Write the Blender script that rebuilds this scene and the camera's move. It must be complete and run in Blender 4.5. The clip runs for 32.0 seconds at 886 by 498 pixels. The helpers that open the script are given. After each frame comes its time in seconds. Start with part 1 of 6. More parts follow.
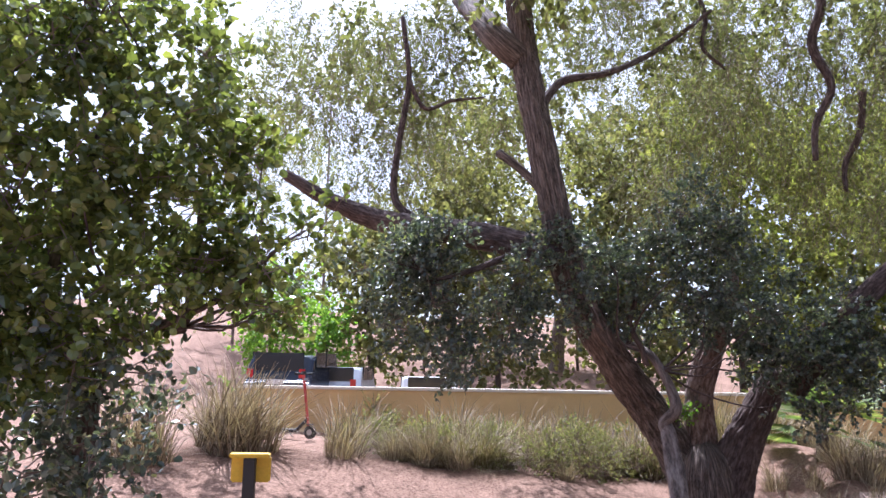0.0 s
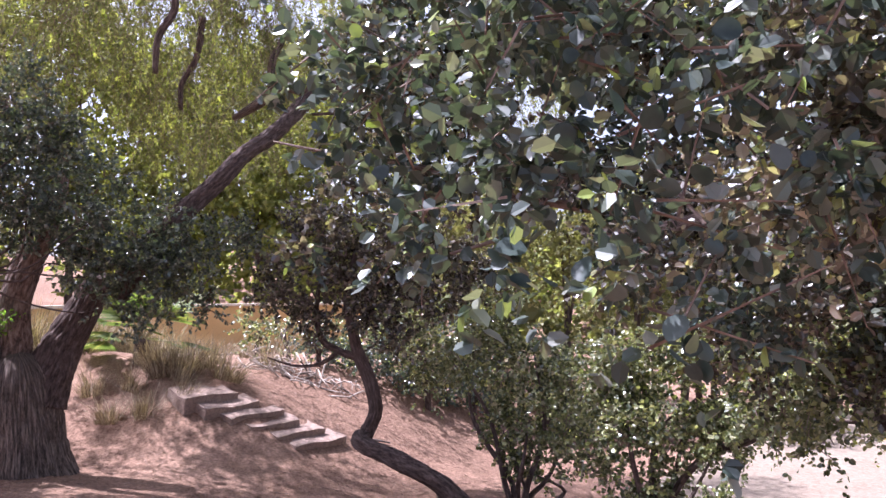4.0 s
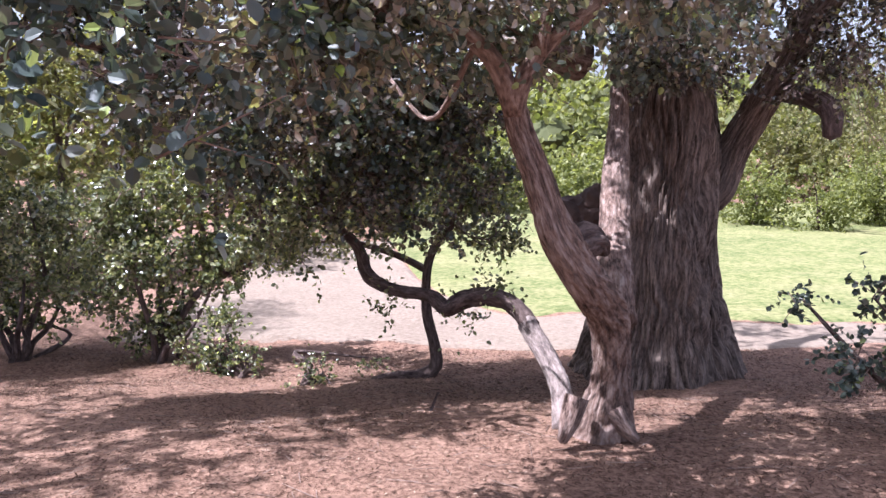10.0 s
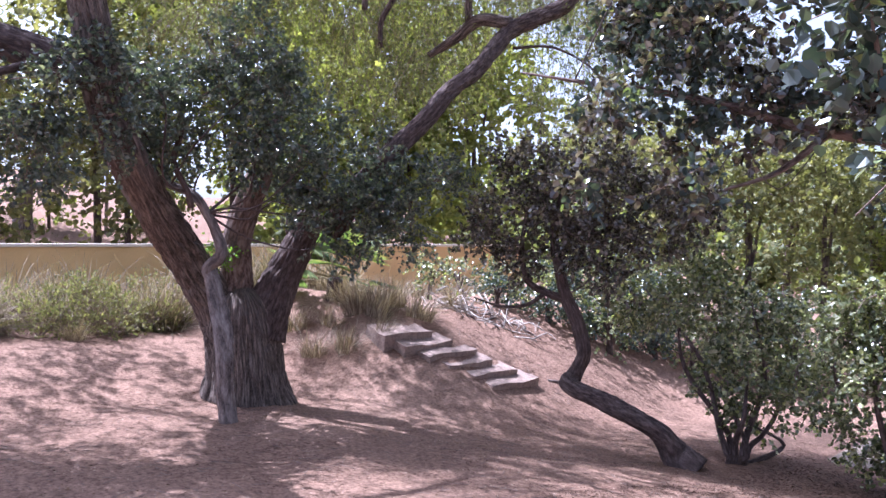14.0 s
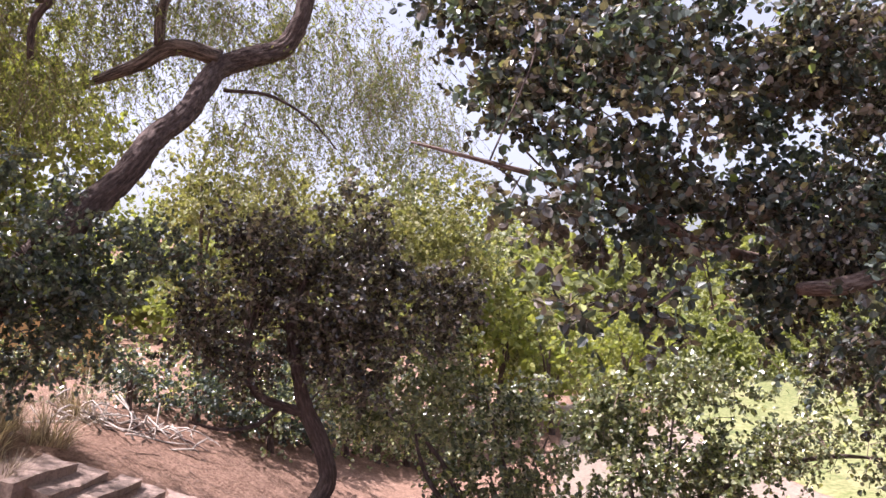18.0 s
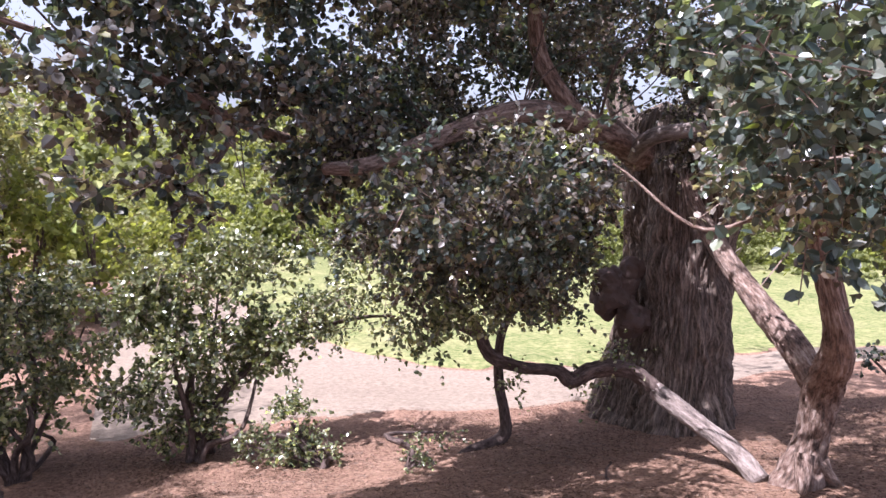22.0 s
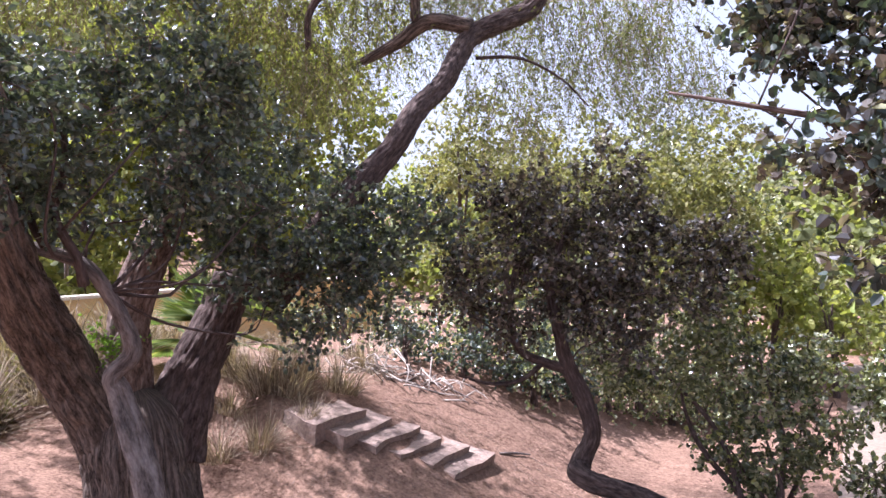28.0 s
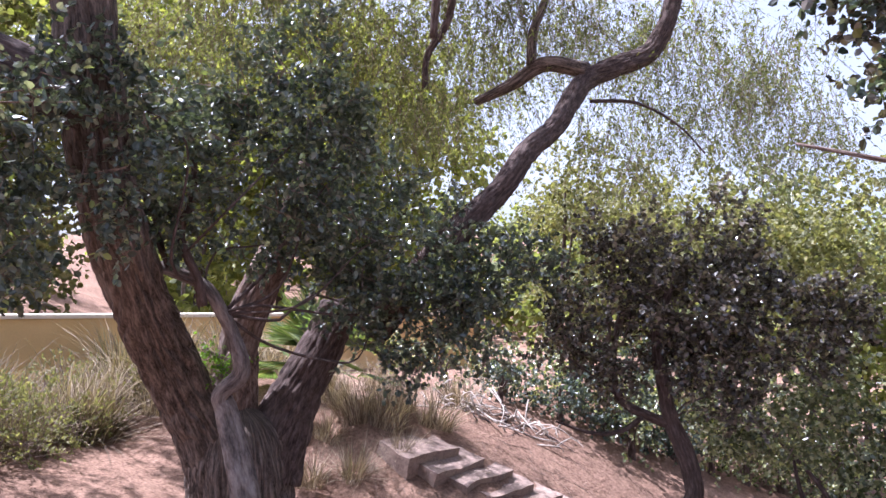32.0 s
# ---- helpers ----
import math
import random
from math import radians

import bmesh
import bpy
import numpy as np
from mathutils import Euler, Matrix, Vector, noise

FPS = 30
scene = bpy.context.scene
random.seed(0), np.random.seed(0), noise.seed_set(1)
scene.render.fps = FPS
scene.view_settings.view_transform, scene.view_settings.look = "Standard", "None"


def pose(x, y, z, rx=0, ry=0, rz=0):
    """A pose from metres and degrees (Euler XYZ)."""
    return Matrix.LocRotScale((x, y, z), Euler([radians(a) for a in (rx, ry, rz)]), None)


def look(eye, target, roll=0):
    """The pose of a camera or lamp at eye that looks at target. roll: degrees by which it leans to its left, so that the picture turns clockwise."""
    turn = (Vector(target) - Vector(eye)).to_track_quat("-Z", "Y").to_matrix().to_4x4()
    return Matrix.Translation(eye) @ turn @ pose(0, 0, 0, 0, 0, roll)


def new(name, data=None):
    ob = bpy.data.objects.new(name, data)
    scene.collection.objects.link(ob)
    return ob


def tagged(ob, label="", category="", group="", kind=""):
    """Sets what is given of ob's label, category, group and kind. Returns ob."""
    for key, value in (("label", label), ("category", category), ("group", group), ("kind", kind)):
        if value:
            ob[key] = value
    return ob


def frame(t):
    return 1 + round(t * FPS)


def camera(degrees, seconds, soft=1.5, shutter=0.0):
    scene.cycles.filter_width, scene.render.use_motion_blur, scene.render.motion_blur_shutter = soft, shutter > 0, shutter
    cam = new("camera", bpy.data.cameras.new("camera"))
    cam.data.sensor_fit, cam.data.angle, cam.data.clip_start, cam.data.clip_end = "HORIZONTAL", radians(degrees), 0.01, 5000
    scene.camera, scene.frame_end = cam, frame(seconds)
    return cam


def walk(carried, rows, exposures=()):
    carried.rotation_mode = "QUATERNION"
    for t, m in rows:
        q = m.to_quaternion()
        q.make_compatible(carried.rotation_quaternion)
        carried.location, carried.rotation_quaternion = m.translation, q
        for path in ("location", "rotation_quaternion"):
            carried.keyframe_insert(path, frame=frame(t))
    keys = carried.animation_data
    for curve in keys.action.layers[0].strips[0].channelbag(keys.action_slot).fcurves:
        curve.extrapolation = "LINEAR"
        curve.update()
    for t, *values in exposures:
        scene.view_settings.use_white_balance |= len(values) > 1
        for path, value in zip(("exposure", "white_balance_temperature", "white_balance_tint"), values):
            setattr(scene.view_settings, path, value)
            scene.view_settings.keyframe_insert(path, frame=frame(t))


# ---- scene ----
cam = camera(60.67, 32.0)
PATH = [
    (0, (-0.182, 0.531, 2.474), (-2.146, 0.73, 2.796), 1.0),
    (0.5, (-0.193, 0.537, 2.456), (-2.116, 0.991, 2.768), 0.7),
    (1, (-0.18, 0.53, 2.447), (-2.043, 1.195, 2.741), 0.3),
    (1.5, (-0.176, 0.552, 2.451), (-1.975, 1.382, 2.721), -0.1),
    (2, (-0.172, 0.598, 2.444), (-1.902, 1.571, 2.687), -0.4),
    (2.5, (-0.18, 0.624, 2.436), (-1.822, 1.748, 2.646), -0.6),
    (3, (-0.173, 0.643, 2.423), (-1.695, 1.929, 2.593), -0.4),
    (3.5, (-0.178, 0.668, 2.365), (-1.545, 2.12, 2.507), -0.3),
    (5.5, (-0.145, 0.048, 2.293), (-0.699, 1.969, 2.353), 0.3),
    (6, (-0.093, 0.045, 2.295), (-0.437, 2.015, 2.287), 0.4),
    (6.5, (-0.031, 0.038, 2.283), (-0.172, 2.031, 2.21), 0.8),
    (7, (-0.004, 0.031, 2.269), (0.04, 2.027, 2.155), 0.8),
    (7.5, (0.025, 0.035, 2.27), (0.203, 2.022, 2.141), 0.8),
    (8, (0.053, 0.045, 2.276), (0.315, 2.025, 2.163), 0.4),
    (8.5, (0.048, 0.039, 2.288), (0.337, 2.015, 2.184), 0.1),
    (9, (0.052, 0.025, 2.272), (0.306, 2.001, 2.103), 0.1),
    (9.5, (0.029, 0.033, 2.253), (0.183, 2.013, 2.017), 0.1),
    (10, (0.008, 0.051, 2.242), (-0.002, 2.032, 1.967), -0.1),
    (10.5, (-0.038, 0.066, 2.239), (-0.232, 2.036, 1.956), -0.4),
    (11, (-0.093, 0.038, 2.219), (-0.482, 1.983, 1.964), -0.5),
    (11.5, (-0.135, 0.045, 2.209), (-0.724, 1.946, 2.006), -0.4),
    (12, (-0.197, 0.043, 2.263), (-0.986, 1.875, 2.116), -0.3),
    (12.5, (-0.242, 0.098, 2.325), (-1.238, 1.829, 2.234), -0.2),
    (13, (-0.479, 0.416, 2.177), (-1.67, 2.023, 2.153), -0.0),
    (13.5, (-0.721, 0.381, 2.298), (-2.061, 1.866, 2.275), 0.4),
    (14, (-1.087, 0.123, 2.292), (-2.519, 1.52, 2.266), 0.4),
    (14.5, (-1.478, 0.017, 2.343), (-2.963, 1.357, 2.331), 0.4),
    (16.5, (-3.688, 0.376, 2.862), (-4.77, 2.055, 2.97), -0.3),
    (17, (-3.769, 0.417, 2.857), (-4.636, 2.215, 2.981), 0.0),
    (17.5, (-3.858, 0.457, 2.774), (-4.464, 2.359, 2.911), 0.1),
    (18, (-3.89, 0.518, 2.74), (-4.232, 2.486, 2.848), 0.3),
    (18.5, (-3.887, 0.573, 2.773), (-3.994, 2.569, 2.837), 0.7),
    (19, (-3.899, 0.583, 2.748), (-3.747, 2.577, 2.783), 1.1),
    (19.5, (-3.859, 0.596, 2.745), (-3.476, 2.559, 2.747), 1.3),
    (20, (-3.827, 0.588, 2.757), (-3.259, 2.505, 2.721), 1.3),
    (20.5, (-3.796, 0.573, 2.745), (-3.089, 2.443, 2.671), 1.6),
    (21, (-3.776, 0.535, 2.731), (-2.981, 2.367, 2.614), 1.7),
    (21.5, (-3.73, 0.504, 2.711), (-2.915, 2.324, 2.552), 1.4),
    (22, (-3.726, 0.486, 2.715), (-2.966, 2.326, 2.526), 0.9),
    (22.5, (-3.756, 0.514, 2.704), (-3.135, 2.406, 2.518), 0.4),
    (23, (-3.768, 0.512, 2.707), (-3.338, 2.46, 2.553), -0.2),
    (23.5, (-3.763, 0.513, 2.731), (-3.548, 2.498, 2.621), -0.1),
    (24, (-3.775, 0.513, 2.75), (-3.741, 2.512, 2.683), -0.3),
    (24.5, (-3.779, 0.492, 2.759), (-3.896, 2.488, 2.722), -0.5),
    (25, (-3.78, 0.474, 2.758), (-4.032, 2.458, 2.73), -0.8),
    (25.5, (-3.8, 0.488, 2.755), (-4.182, 2.451, 2.719), -1.2),
    (27.5, (-3.886, 0.49, 2.761), (-4.744, 2.296, 2.749), -1.6),
    (28, (-3.909, 0.479, 2.761), (-4.875, 2.231, 2.761), -1.5),
    (28.5, (-3.905, 0.466, 2.767), (-4.996, 2.143, 2.774), -1.5),
    (29, (-3.927, 0.462, 2.754), (-5.159, 2.038, 2.777), -1.4),
    (29.5, (-3.932, 0.46, 2.746), (-5.307, 1.911, 2.793), -1.2),
    (30, (-3.974, 0.472, 2.751), (-5.475, 1.791, 2.839), -0.8),
    (30.5, (-3.982, 0.459, 2.761), (-5.528, 1.721, 2.898), -0.1),
    (31, (-3.978, 0.462, 2.763), (-5.474, 1.779, 2.929), 0.5),
    (31.5, (-3.955, 0.467, 2.771), (-5.328, 1.915, 2.913), 1.2),
    (32, (-3.937, 0.46, 2.773), (-5.125, 2.066, 2.871), 2.0),
]
EXPOSURES = ((0.0, 1.3, 5200, 20.0), (3.0, 1.48, 5600, 29.5), (6.0, 1.5, 5250, 27.0), (10.0, 1.35, 5450, 25.0), (12.0, 1.38, 5080, 23.5), (14.5, 1.58, 5000, 26.0), (17.0, 1.42, 5900, 27.0), (19.0, 1.3, 6000, 28.0), (21.5, 1.3, 5700, 27.0), (23.5, 1.38, 5600, 26.0), (25.0, 1.2, 5550, 26.0), (27.8, 1.45, 5500, 26.0), (29.0, 1.66, 5450, 27.0), (31.0, 1.72, 5200, 28.0), (32.0, 1.5, 5350, 25.0))
walk(cam, [(t, look(eye, target, roll)) for t, eye, target, roll in PATH], EXPOSURES)

# ---- world and sun ----
SUN_AZ, SUN_EL = -102.0, 60.0      # degrees, clockwise from +y, and above the horizon
world = bpy.data.worlds.new("sky")
scene.world = world
world.use_nodes = True
wn = world.node_tree.nodes
sky = wn.new("ShaderNodeTexSky")
sky.sky_type = "NISHITA"
sky.sun_disc = False
sky.sun_elevation = radians(SUN_EL)
sky.sun_rotation = radians(SUN_AZ)
sky.dust_density = 4.0
sky.ozone_density = 0.6
wn["Background"].inputs["Strength"].default_value = 0.097
haze = wn.new("ShaderNodeHueSaturation")     # summer haze pales the blue
haze.inputs["Saturation"].default_value, haze.inputs["Value"].default_value = 0.42, 1.15
world.node_tree.links.new(sky.outputs[0], haze.inputs["Color"])
world.node_tree.links.new(haze.outputs[0], wn["Background"].inputs["Color"])
sun_way = Vector((math.sin(radians(SUN_AZ)) * math.cos(radians(SUN_EL)), math.cos(radians(SUN_AZ)) * math.cos(radians(SUN_EL)), math.sin(radians(SUN_EL))))
sun = new("sun", bpy.data.lights.new("sun", "SUN"))
sun.data.energy, sun.data.angle, sun.data.color = 5.0, radians(0.55), (1.0, 0.95, 0.87)
sun.matrix_world = look(sun_way * 60, (0, 0, 0))
scene.view_settings.exposure = 0.0

# ---- materials ----


def material(name):
    m = bpy.data.materials.new(name)
    m.use_nodes = True
    t = m.node_tree
    return m, t, t.nodes["Principled BSDF"]


def node(t, kind, **values):
    n = t.nodes.new(kind)
    for key, value in values.items():
        n.inputs[key.replace("_", " ")].default_value = value
    return n


def ramp(t, source, stops):
    r = t.nodes.new("ShaderNodeValToRGB")
    while len(r.color_ramp.elements) < len(stops):
        r.color_ramp.elements.new(0.5)
    for e, (at_, colour) in zip(r.color_ramp.elements, stops):
        e.position, e.color = at_, (*colour, 1)
    t.links.new(source, r.inputs[0])
    return r


def mixed(t, fac, a, b, how="MIX"):
    m = t.nodes.new("ShaderNodeMix")
    m.data_type, m.blend_type = "RGBA", how
    for key, v in ((0, fac), (6, a), (7, b)):
        if isinstance(v, (float, int)):
            m.inputs[key].default_value = v
        elif isinstance(v, tuple):
            m.inputs[key].default_value = (*v, 1)
        else:
            t.links.new(v, m.inputs[key])
    return m.outputs[2]


def bumped(t, bsdf, height, strength, distance=0.02):
    b = t.nodes.new("ShaderNodeBump")
    b.inputs["Strength"].default_value, b.inputs["Distance"].default_value = strength, distance
    t.links.new(height, b.inputs["Height"])
    t.links.new(b.outputs[0], bsdf.inputs["Normal"])


def coords(t, scale=(1, 1, 1), uv=False):
    c = t.nodes.new("ShaderNodeTexCoord")
    m = t.nodes.new("ShaderNodeMapping")
    m.inputs["Scale"].default_value = scale
    t.links.new(c.outputs["UV" if uv else "Object"], m.inputs[0])
    return m.outputs[0]


def noised(t, vector, scale, detail=5.0, rough=0.6):
    n = node(t, "ShaderNodeTexNoise", Scale=scale, Detail=detail, Roughness=rough)
    t.links.new(vector, n.inputs["Vector"])
    return n.outputs[0]


def plain(name, colour, rough=0.6, metal=0.0, grain=12.0, spread=0.25):
    """A surface with slight soiling and grain."""
    m, t, b = material(name)
    v = coords(t)
    dark = tuple(c * (1 - spread) for c in colour)
    light = tuple(min(1, c * (1 + spread * 0.5)) for c in colour)
    big = ramp(t, noised(t, v, grain * 0.2), ((0.3, dark), (0.7, light)))
    small = mixed(t, 0.35, big.outputs[0], ramp(t, noised(t, v, grain * 4), ((0.35, dark), (0.65, light))).outputs[0])
    t.links.new(small, b.inputs["Base Color"])
    b.inputs["Roughness"].default_value, b.inputs["Metallic"].default_value = rough, metal
    bumped(t, b, noised(t, v, grain * 5), 0.15, 0.01)
    return m


def bark(name, dark, mid, light, across=14.0, along=2.2, depth=0.9):
    """Fissured bark: long ridges run with the limb (UV in metres), with blotches and lichen."""
    m, t, b = material(name)
    v = coords(t, (across, along, 1), True)
    ridge = noised(t, v, 2.6, 8.0, 0.65)
    fine = noised(t, coords(t, (60, 14, 1), True), 2.0, 4.0)
    blotch = noised(t, coords(t), 1.7, 4.0)
    base = ramp(t, ridge, ((0.40, dark), (0.50, mid), (0.63, light)))
    c = mixed(t, 0.3, base.outputs[0], ramp(t, fine, ((0.35, dark), (0.65, light))).outputs[0])
    c = mixed(t, ramp(t, blotch, ((0.45, (0, 0, 0)), (0.75, (0.3, 0.3, 0.3)))).outputs[0], c, light)
    t.links.new(c, b.inputs["Base Color"])
    b.inputs["Roughness"].default_value = 0.92
    b.inputs["Specular IOR Level"].default_value = 0.2
    bumped(t, b, ridge, depth, 0.05)
    return m


def leafy(name, stops, rough=0.42, glow=0.4, gloss=0.5):
    """Leaves: each leaf has its own hue; thin, so that light comes through."""
    m, t, b = material(name)
    g = t.nodes.new("ShaderNodeNewGeometry")
    r = ramp(t, g.outputs["Random Per Island"], stops)
    r.color_ramp.interpolation = "LINEAR"
    n = noised(t, coords(t), 1.1, 3.0)
    c = mixed(t, ramp(t, n, ((0.35, (0, 0, 0)), (0.7, (0.5, 0.5, 0.5)))).outputs[0], r.outputs[0], stops[len(stops) // 2][1])
    t.links.new(c, b.inputs["Base Color"])
    b.inputs["Roughness"].default_value = rough
    b.inputs["Specular IOR Level"].default_value = gloss
    tr = t.nodes.new("ShaderNodeBsdfTranslucent")
    warm = mixed(t, 1.0, c, (1.6, 1.65, 0.75), "MULTIPLY")
    t.links.new(warm, tr.inputs["Color"])
    mix = t.nodes.new("ShaderNodeMixShader")
    mix.inputs[0].default_value = glow
    t.links.new(b.outputs[0], mix.inputs[1])
    t.links.new(tr.outputs[0], mix.inputs[2])
    t.links.new(mix.outputs[0], t.nodes["Material Output"].inputs["Surface"])
    return m


def soil(name, stops, scale, relief=0.5):
    m, t, b = material(name)
    v = coords(t)
    big = ramp(t, noised(t, v, 0.55, 6.0), stops)
    mid = ramp(t, noised(t, v, scale * 0.22, 7.0, 0.7), stops)
    fine = ramp(t, noised(t, v, scale, 6.0, 0.75), ((0.36, tuple(c * 0.5 for c in stops[0][1])), (0.6, stops[-1][1])))
    c = mixed(t, 0.5, big.outputs[0], mid.outputs[0])
    c = mixed(t, 0.55, c, fine.outputs[0])
    t.links.new(c, b.inputs["Base Color"])
    b.inputs["Roughness"].default_value = 0.97
    b.inputs["Specular IOR Level"].default_value = 0.15
    bumped(t, b, noised(t, v, scale * 0.6, 8.0, 0.7), relief, 0.03)
    return m


DIRT = soil("dirt", ((0.36, (0.068, 0.034, 0.022)), (0.5, (0.19, 0.105, 0.070)), (0.66, (0.39, 0.25, 0.178))), 26.0, 0.9)
SAND = soil("pale_sand", ((0.3, (0.195, 0.150, 0.112)), (0.7, (0.275, 0.222, 0.172))), 14.0, 0.12)
TURF = soil("turf", ((0.38, (0.062, 0.105, 0.024)), (0.50, (0.135, 0.172, 0.050)), (0.64, (0.30, 0.27, 0.135))), 9.0, 0.4)
LITTER = leafy("dry_litter", ((0.0, (0.042, 0.022, 0.015)), (0.45, (0.12, 0.066, 0.042)), (0.8, (0.26, 0.165, 0.11)), (1.0, (0.44, 0.34, 0.26))), 0.8, 0.1, 0.2)
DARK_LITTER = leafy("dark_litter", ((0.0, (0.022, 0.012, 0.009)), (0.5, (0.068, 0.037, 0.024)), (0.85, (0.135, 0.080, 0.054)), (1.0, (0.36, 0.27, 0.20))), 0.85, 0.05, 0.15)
BARK_PEPPER = bark("pepper_bark", (0.016, 0.012, 0.010), (0.105, 0.078, 0.063), (0.30, 0.235, 0.195), 16.0, 1.6, 0.55)
BARK_RED = bark("red_bark", (0.028, 0.015, 0.011), (0.165, 0.100, 0.075), (0.37, 0.29, 0.245), 11.0, 2.6, 0.6)
BARK_PALE = bark("pale_bark", (0.05, 0.036, 0.031), (0.20, 0.155, 0.135), (0.38, 0.32, 0.285), 7.0, 1.6, 0.9)
BARK_DARK = bark("dark_bark", (0.03, 0.02, 0.018), (0.085, 0.058, 0.05), (0.2, 0.15, 0.13), 12.0, 3.0, 0.7)
BLEACHED = bark("bleached_wood", (0.2, 0.16, 0.13), (0.42, 0.355, 0.30), (0.62, 0.55, 0.48), 20.0, 4.0, 0.4)
TWIG = bark("twig_bark", (0.09, 0.06, 0.05), (0.2, 0.14, 0.11), (0.36, 0.28, 0.23), 30.0, 10.0, 0.3)
# Pale grey stops high in these leaf ramps paint glints on some leaves.
LEAF_DARK = leafy("leathery_leaf", ((0.0, (0.024, 0.034, 0.028)), (0.42, (0.062, 0.082, 0.062)), (0.72, (0.12, 0.145, 0.105)), (0.91, (0.28, 0.28, 0.235)), (1.0, (0.32, 0.40, 0.09))), 0.28, 0.28, 1.0)
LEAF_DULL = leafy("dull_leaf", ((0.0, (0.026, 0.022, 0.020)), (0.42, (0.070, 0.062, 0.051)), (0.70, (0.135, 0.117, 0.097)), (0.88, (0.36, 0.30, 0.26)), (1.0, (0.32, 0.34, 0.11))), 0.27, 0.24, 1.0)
LEAF_FRESH = leafy("fresh_leaf", ((0.0, (0.036, 0.048, 0.026)), (0.38, (0.105, 0.125, 0.062)), (0.66, (0.22, 0.24, 0.125)), (0.86, (0.46, 0.44, 0.32)), (1.0, (0.50, 0.54, 0.16))), 0.26, 0.26, 1.0)
# Paler leaf for sunlit canopy: the brightness is put into the base colour.
LEAF_LIT_PALE = leafy("lit_pale_leaf", ((0.0, (0.045, 0.040, 0.034)), (0.35, (0.135, 0.118, 0.100)), (0.65, (0.27, 0.235, 0.205)), (0.9, (0.50, 0.43, 0.39)), (1.0, (0.38, 0.40, 0.16))), 0.3, 0.36, 1.0)
LEAF_PEPPER = leafy("pepper_leaf", ((0.0, (0.070, 0.078, 0.039)), (0.4, (0.117, 0.125, 0.058)), (0.8, (0.164, 0.172, 0.078)), (1.0, (0.218, 0.195, 0.117))), 0.55, 0.42, 0.35)
LEAF_OLIVE = leafy("olive_leaf", ((0.0, (0.080, 0.088, 0.042)), (0.4, (0.155, 0.158, 0.070)), (0.8, (0.235, 0.225, 0.105)), (1.0, (0.31, 0.28, 0.15))), 0.6, 0.38, 0.3)
LEAF_FAR = leafy("far_leaf", ((0.0, (0.075, 0.090, 0.034)), (0.4, (0.145, 0.165, 0.058)), (0.8, (0.225, 0.240, 0.088)), (1.0, (0.31, 0.31, 0.13))), 0.55, 0.42, 0.35)
LEAF_SUNNY = leafy("sunlit_leaf", ((0.0, (0.05, 0.07, 0.022)), (0.4, (0.11, 0.14, 0.04)), (0.75, (0.18, 0.21, 0.06)), (1.0, (0.32, 0.34, 0.09))), 0.26, 0.3, 0.9)
LEAF_LIME = leafy("lime_leaf", ((0.0, (0.10, 0.12, 0.035)), (0.5, (0.20, 0.22, 0.06)), (1.0, (0.34, 0.34, 0.11))), 0.55, 0.45, 0.3)
# The grey stop at 0.94 is a painted glint as well.
LEAF_DEEP = leafy("deep_green_leaf", ((0.0, (0.018, 0.028, 0.023)), (0.45, (0.045, 0.064, 0.052)), (0.78, (0.090, 0.115, 0.092)), (0.94, (0.21, 0.21, 0.18)), (1.0, (0.28, 0.37, 0.07))), 0.34, 0.24, 0.6)
# Darker copy of the outer leaf: shaded crown depth put into the colour.
LEAF_SHADED = leafy("shaded_inner_leaf", ((0.0, (0.075, 0.085, 0.034)), (0.5, (0.095, 0.105, 0.042)), (1.0, (0.12, 0.13, 0.055))), 0.8, 0.15, 0.2)
LEAF_BRIGHT = leafy("bright_leaf", ((0.0, (0.094, 0.187, 0.023)), (0.5, (0.156, 0.281, 0.039)), (1.0, (0.265, 0.351, 0.070))), 0.5, 0.5, 0.35)
LEAF_PALM = leafy("palm_leaf", ((0.0, (0.07, 0.11, 0.04)), (0.5, (0.13, 0.18, 0.06)), (1.0, (0.30, 0.30, 0.12))), 0.5, 0.4, 0.4)
STRAW = leafy("straw", ((0.0, (0.05, 0.034, 0.026)), (0.35, (0.16, 0.115, 0.085)), (0.75, (0.36, 0.285, 0.21)), (1.0, (0.50, 0.42, 0.31))), 0.8, 0.14, 0.15)
STRAW_GREEN = leafy("green_straw", ((0.0, (0.06, 0.047, 0.026)), (0.5, (0.20, 0.17, 0.085)), (1.0, (0.42, 0.35, 0.22))), 0.8, 0.14, 0.15)


def near_leaf():
    """Large leaves close by: each object has its own hue."""
    # a few leaves get a pale glint colour from the stop at 0.93
    m = leafy("near_leaf", ((0.0, (0.018, 0.032, 0.029)), (0.45, (0.036, 0.058, 0.052)), (0.8, (0.068, 0.092, 0.082)), (0.93, (0.15, 0.16, 0.14)), (1.0, (0.24, 0.33, 0.05))), 0.4, 0.2, 0.5)
    t = m.node_tree
    info = t.nodes.new("ShaderNodeObjectInfo")
    for r in [n for n in t.nodes if n.type == "VALTORGB" and n.inputs[0].links and n.inputs[0].links[0].from_node.type == "NEW_GEOMETRY"]:
        t.links.new(info.outputs["Random"], r.inputs[0])
    return m


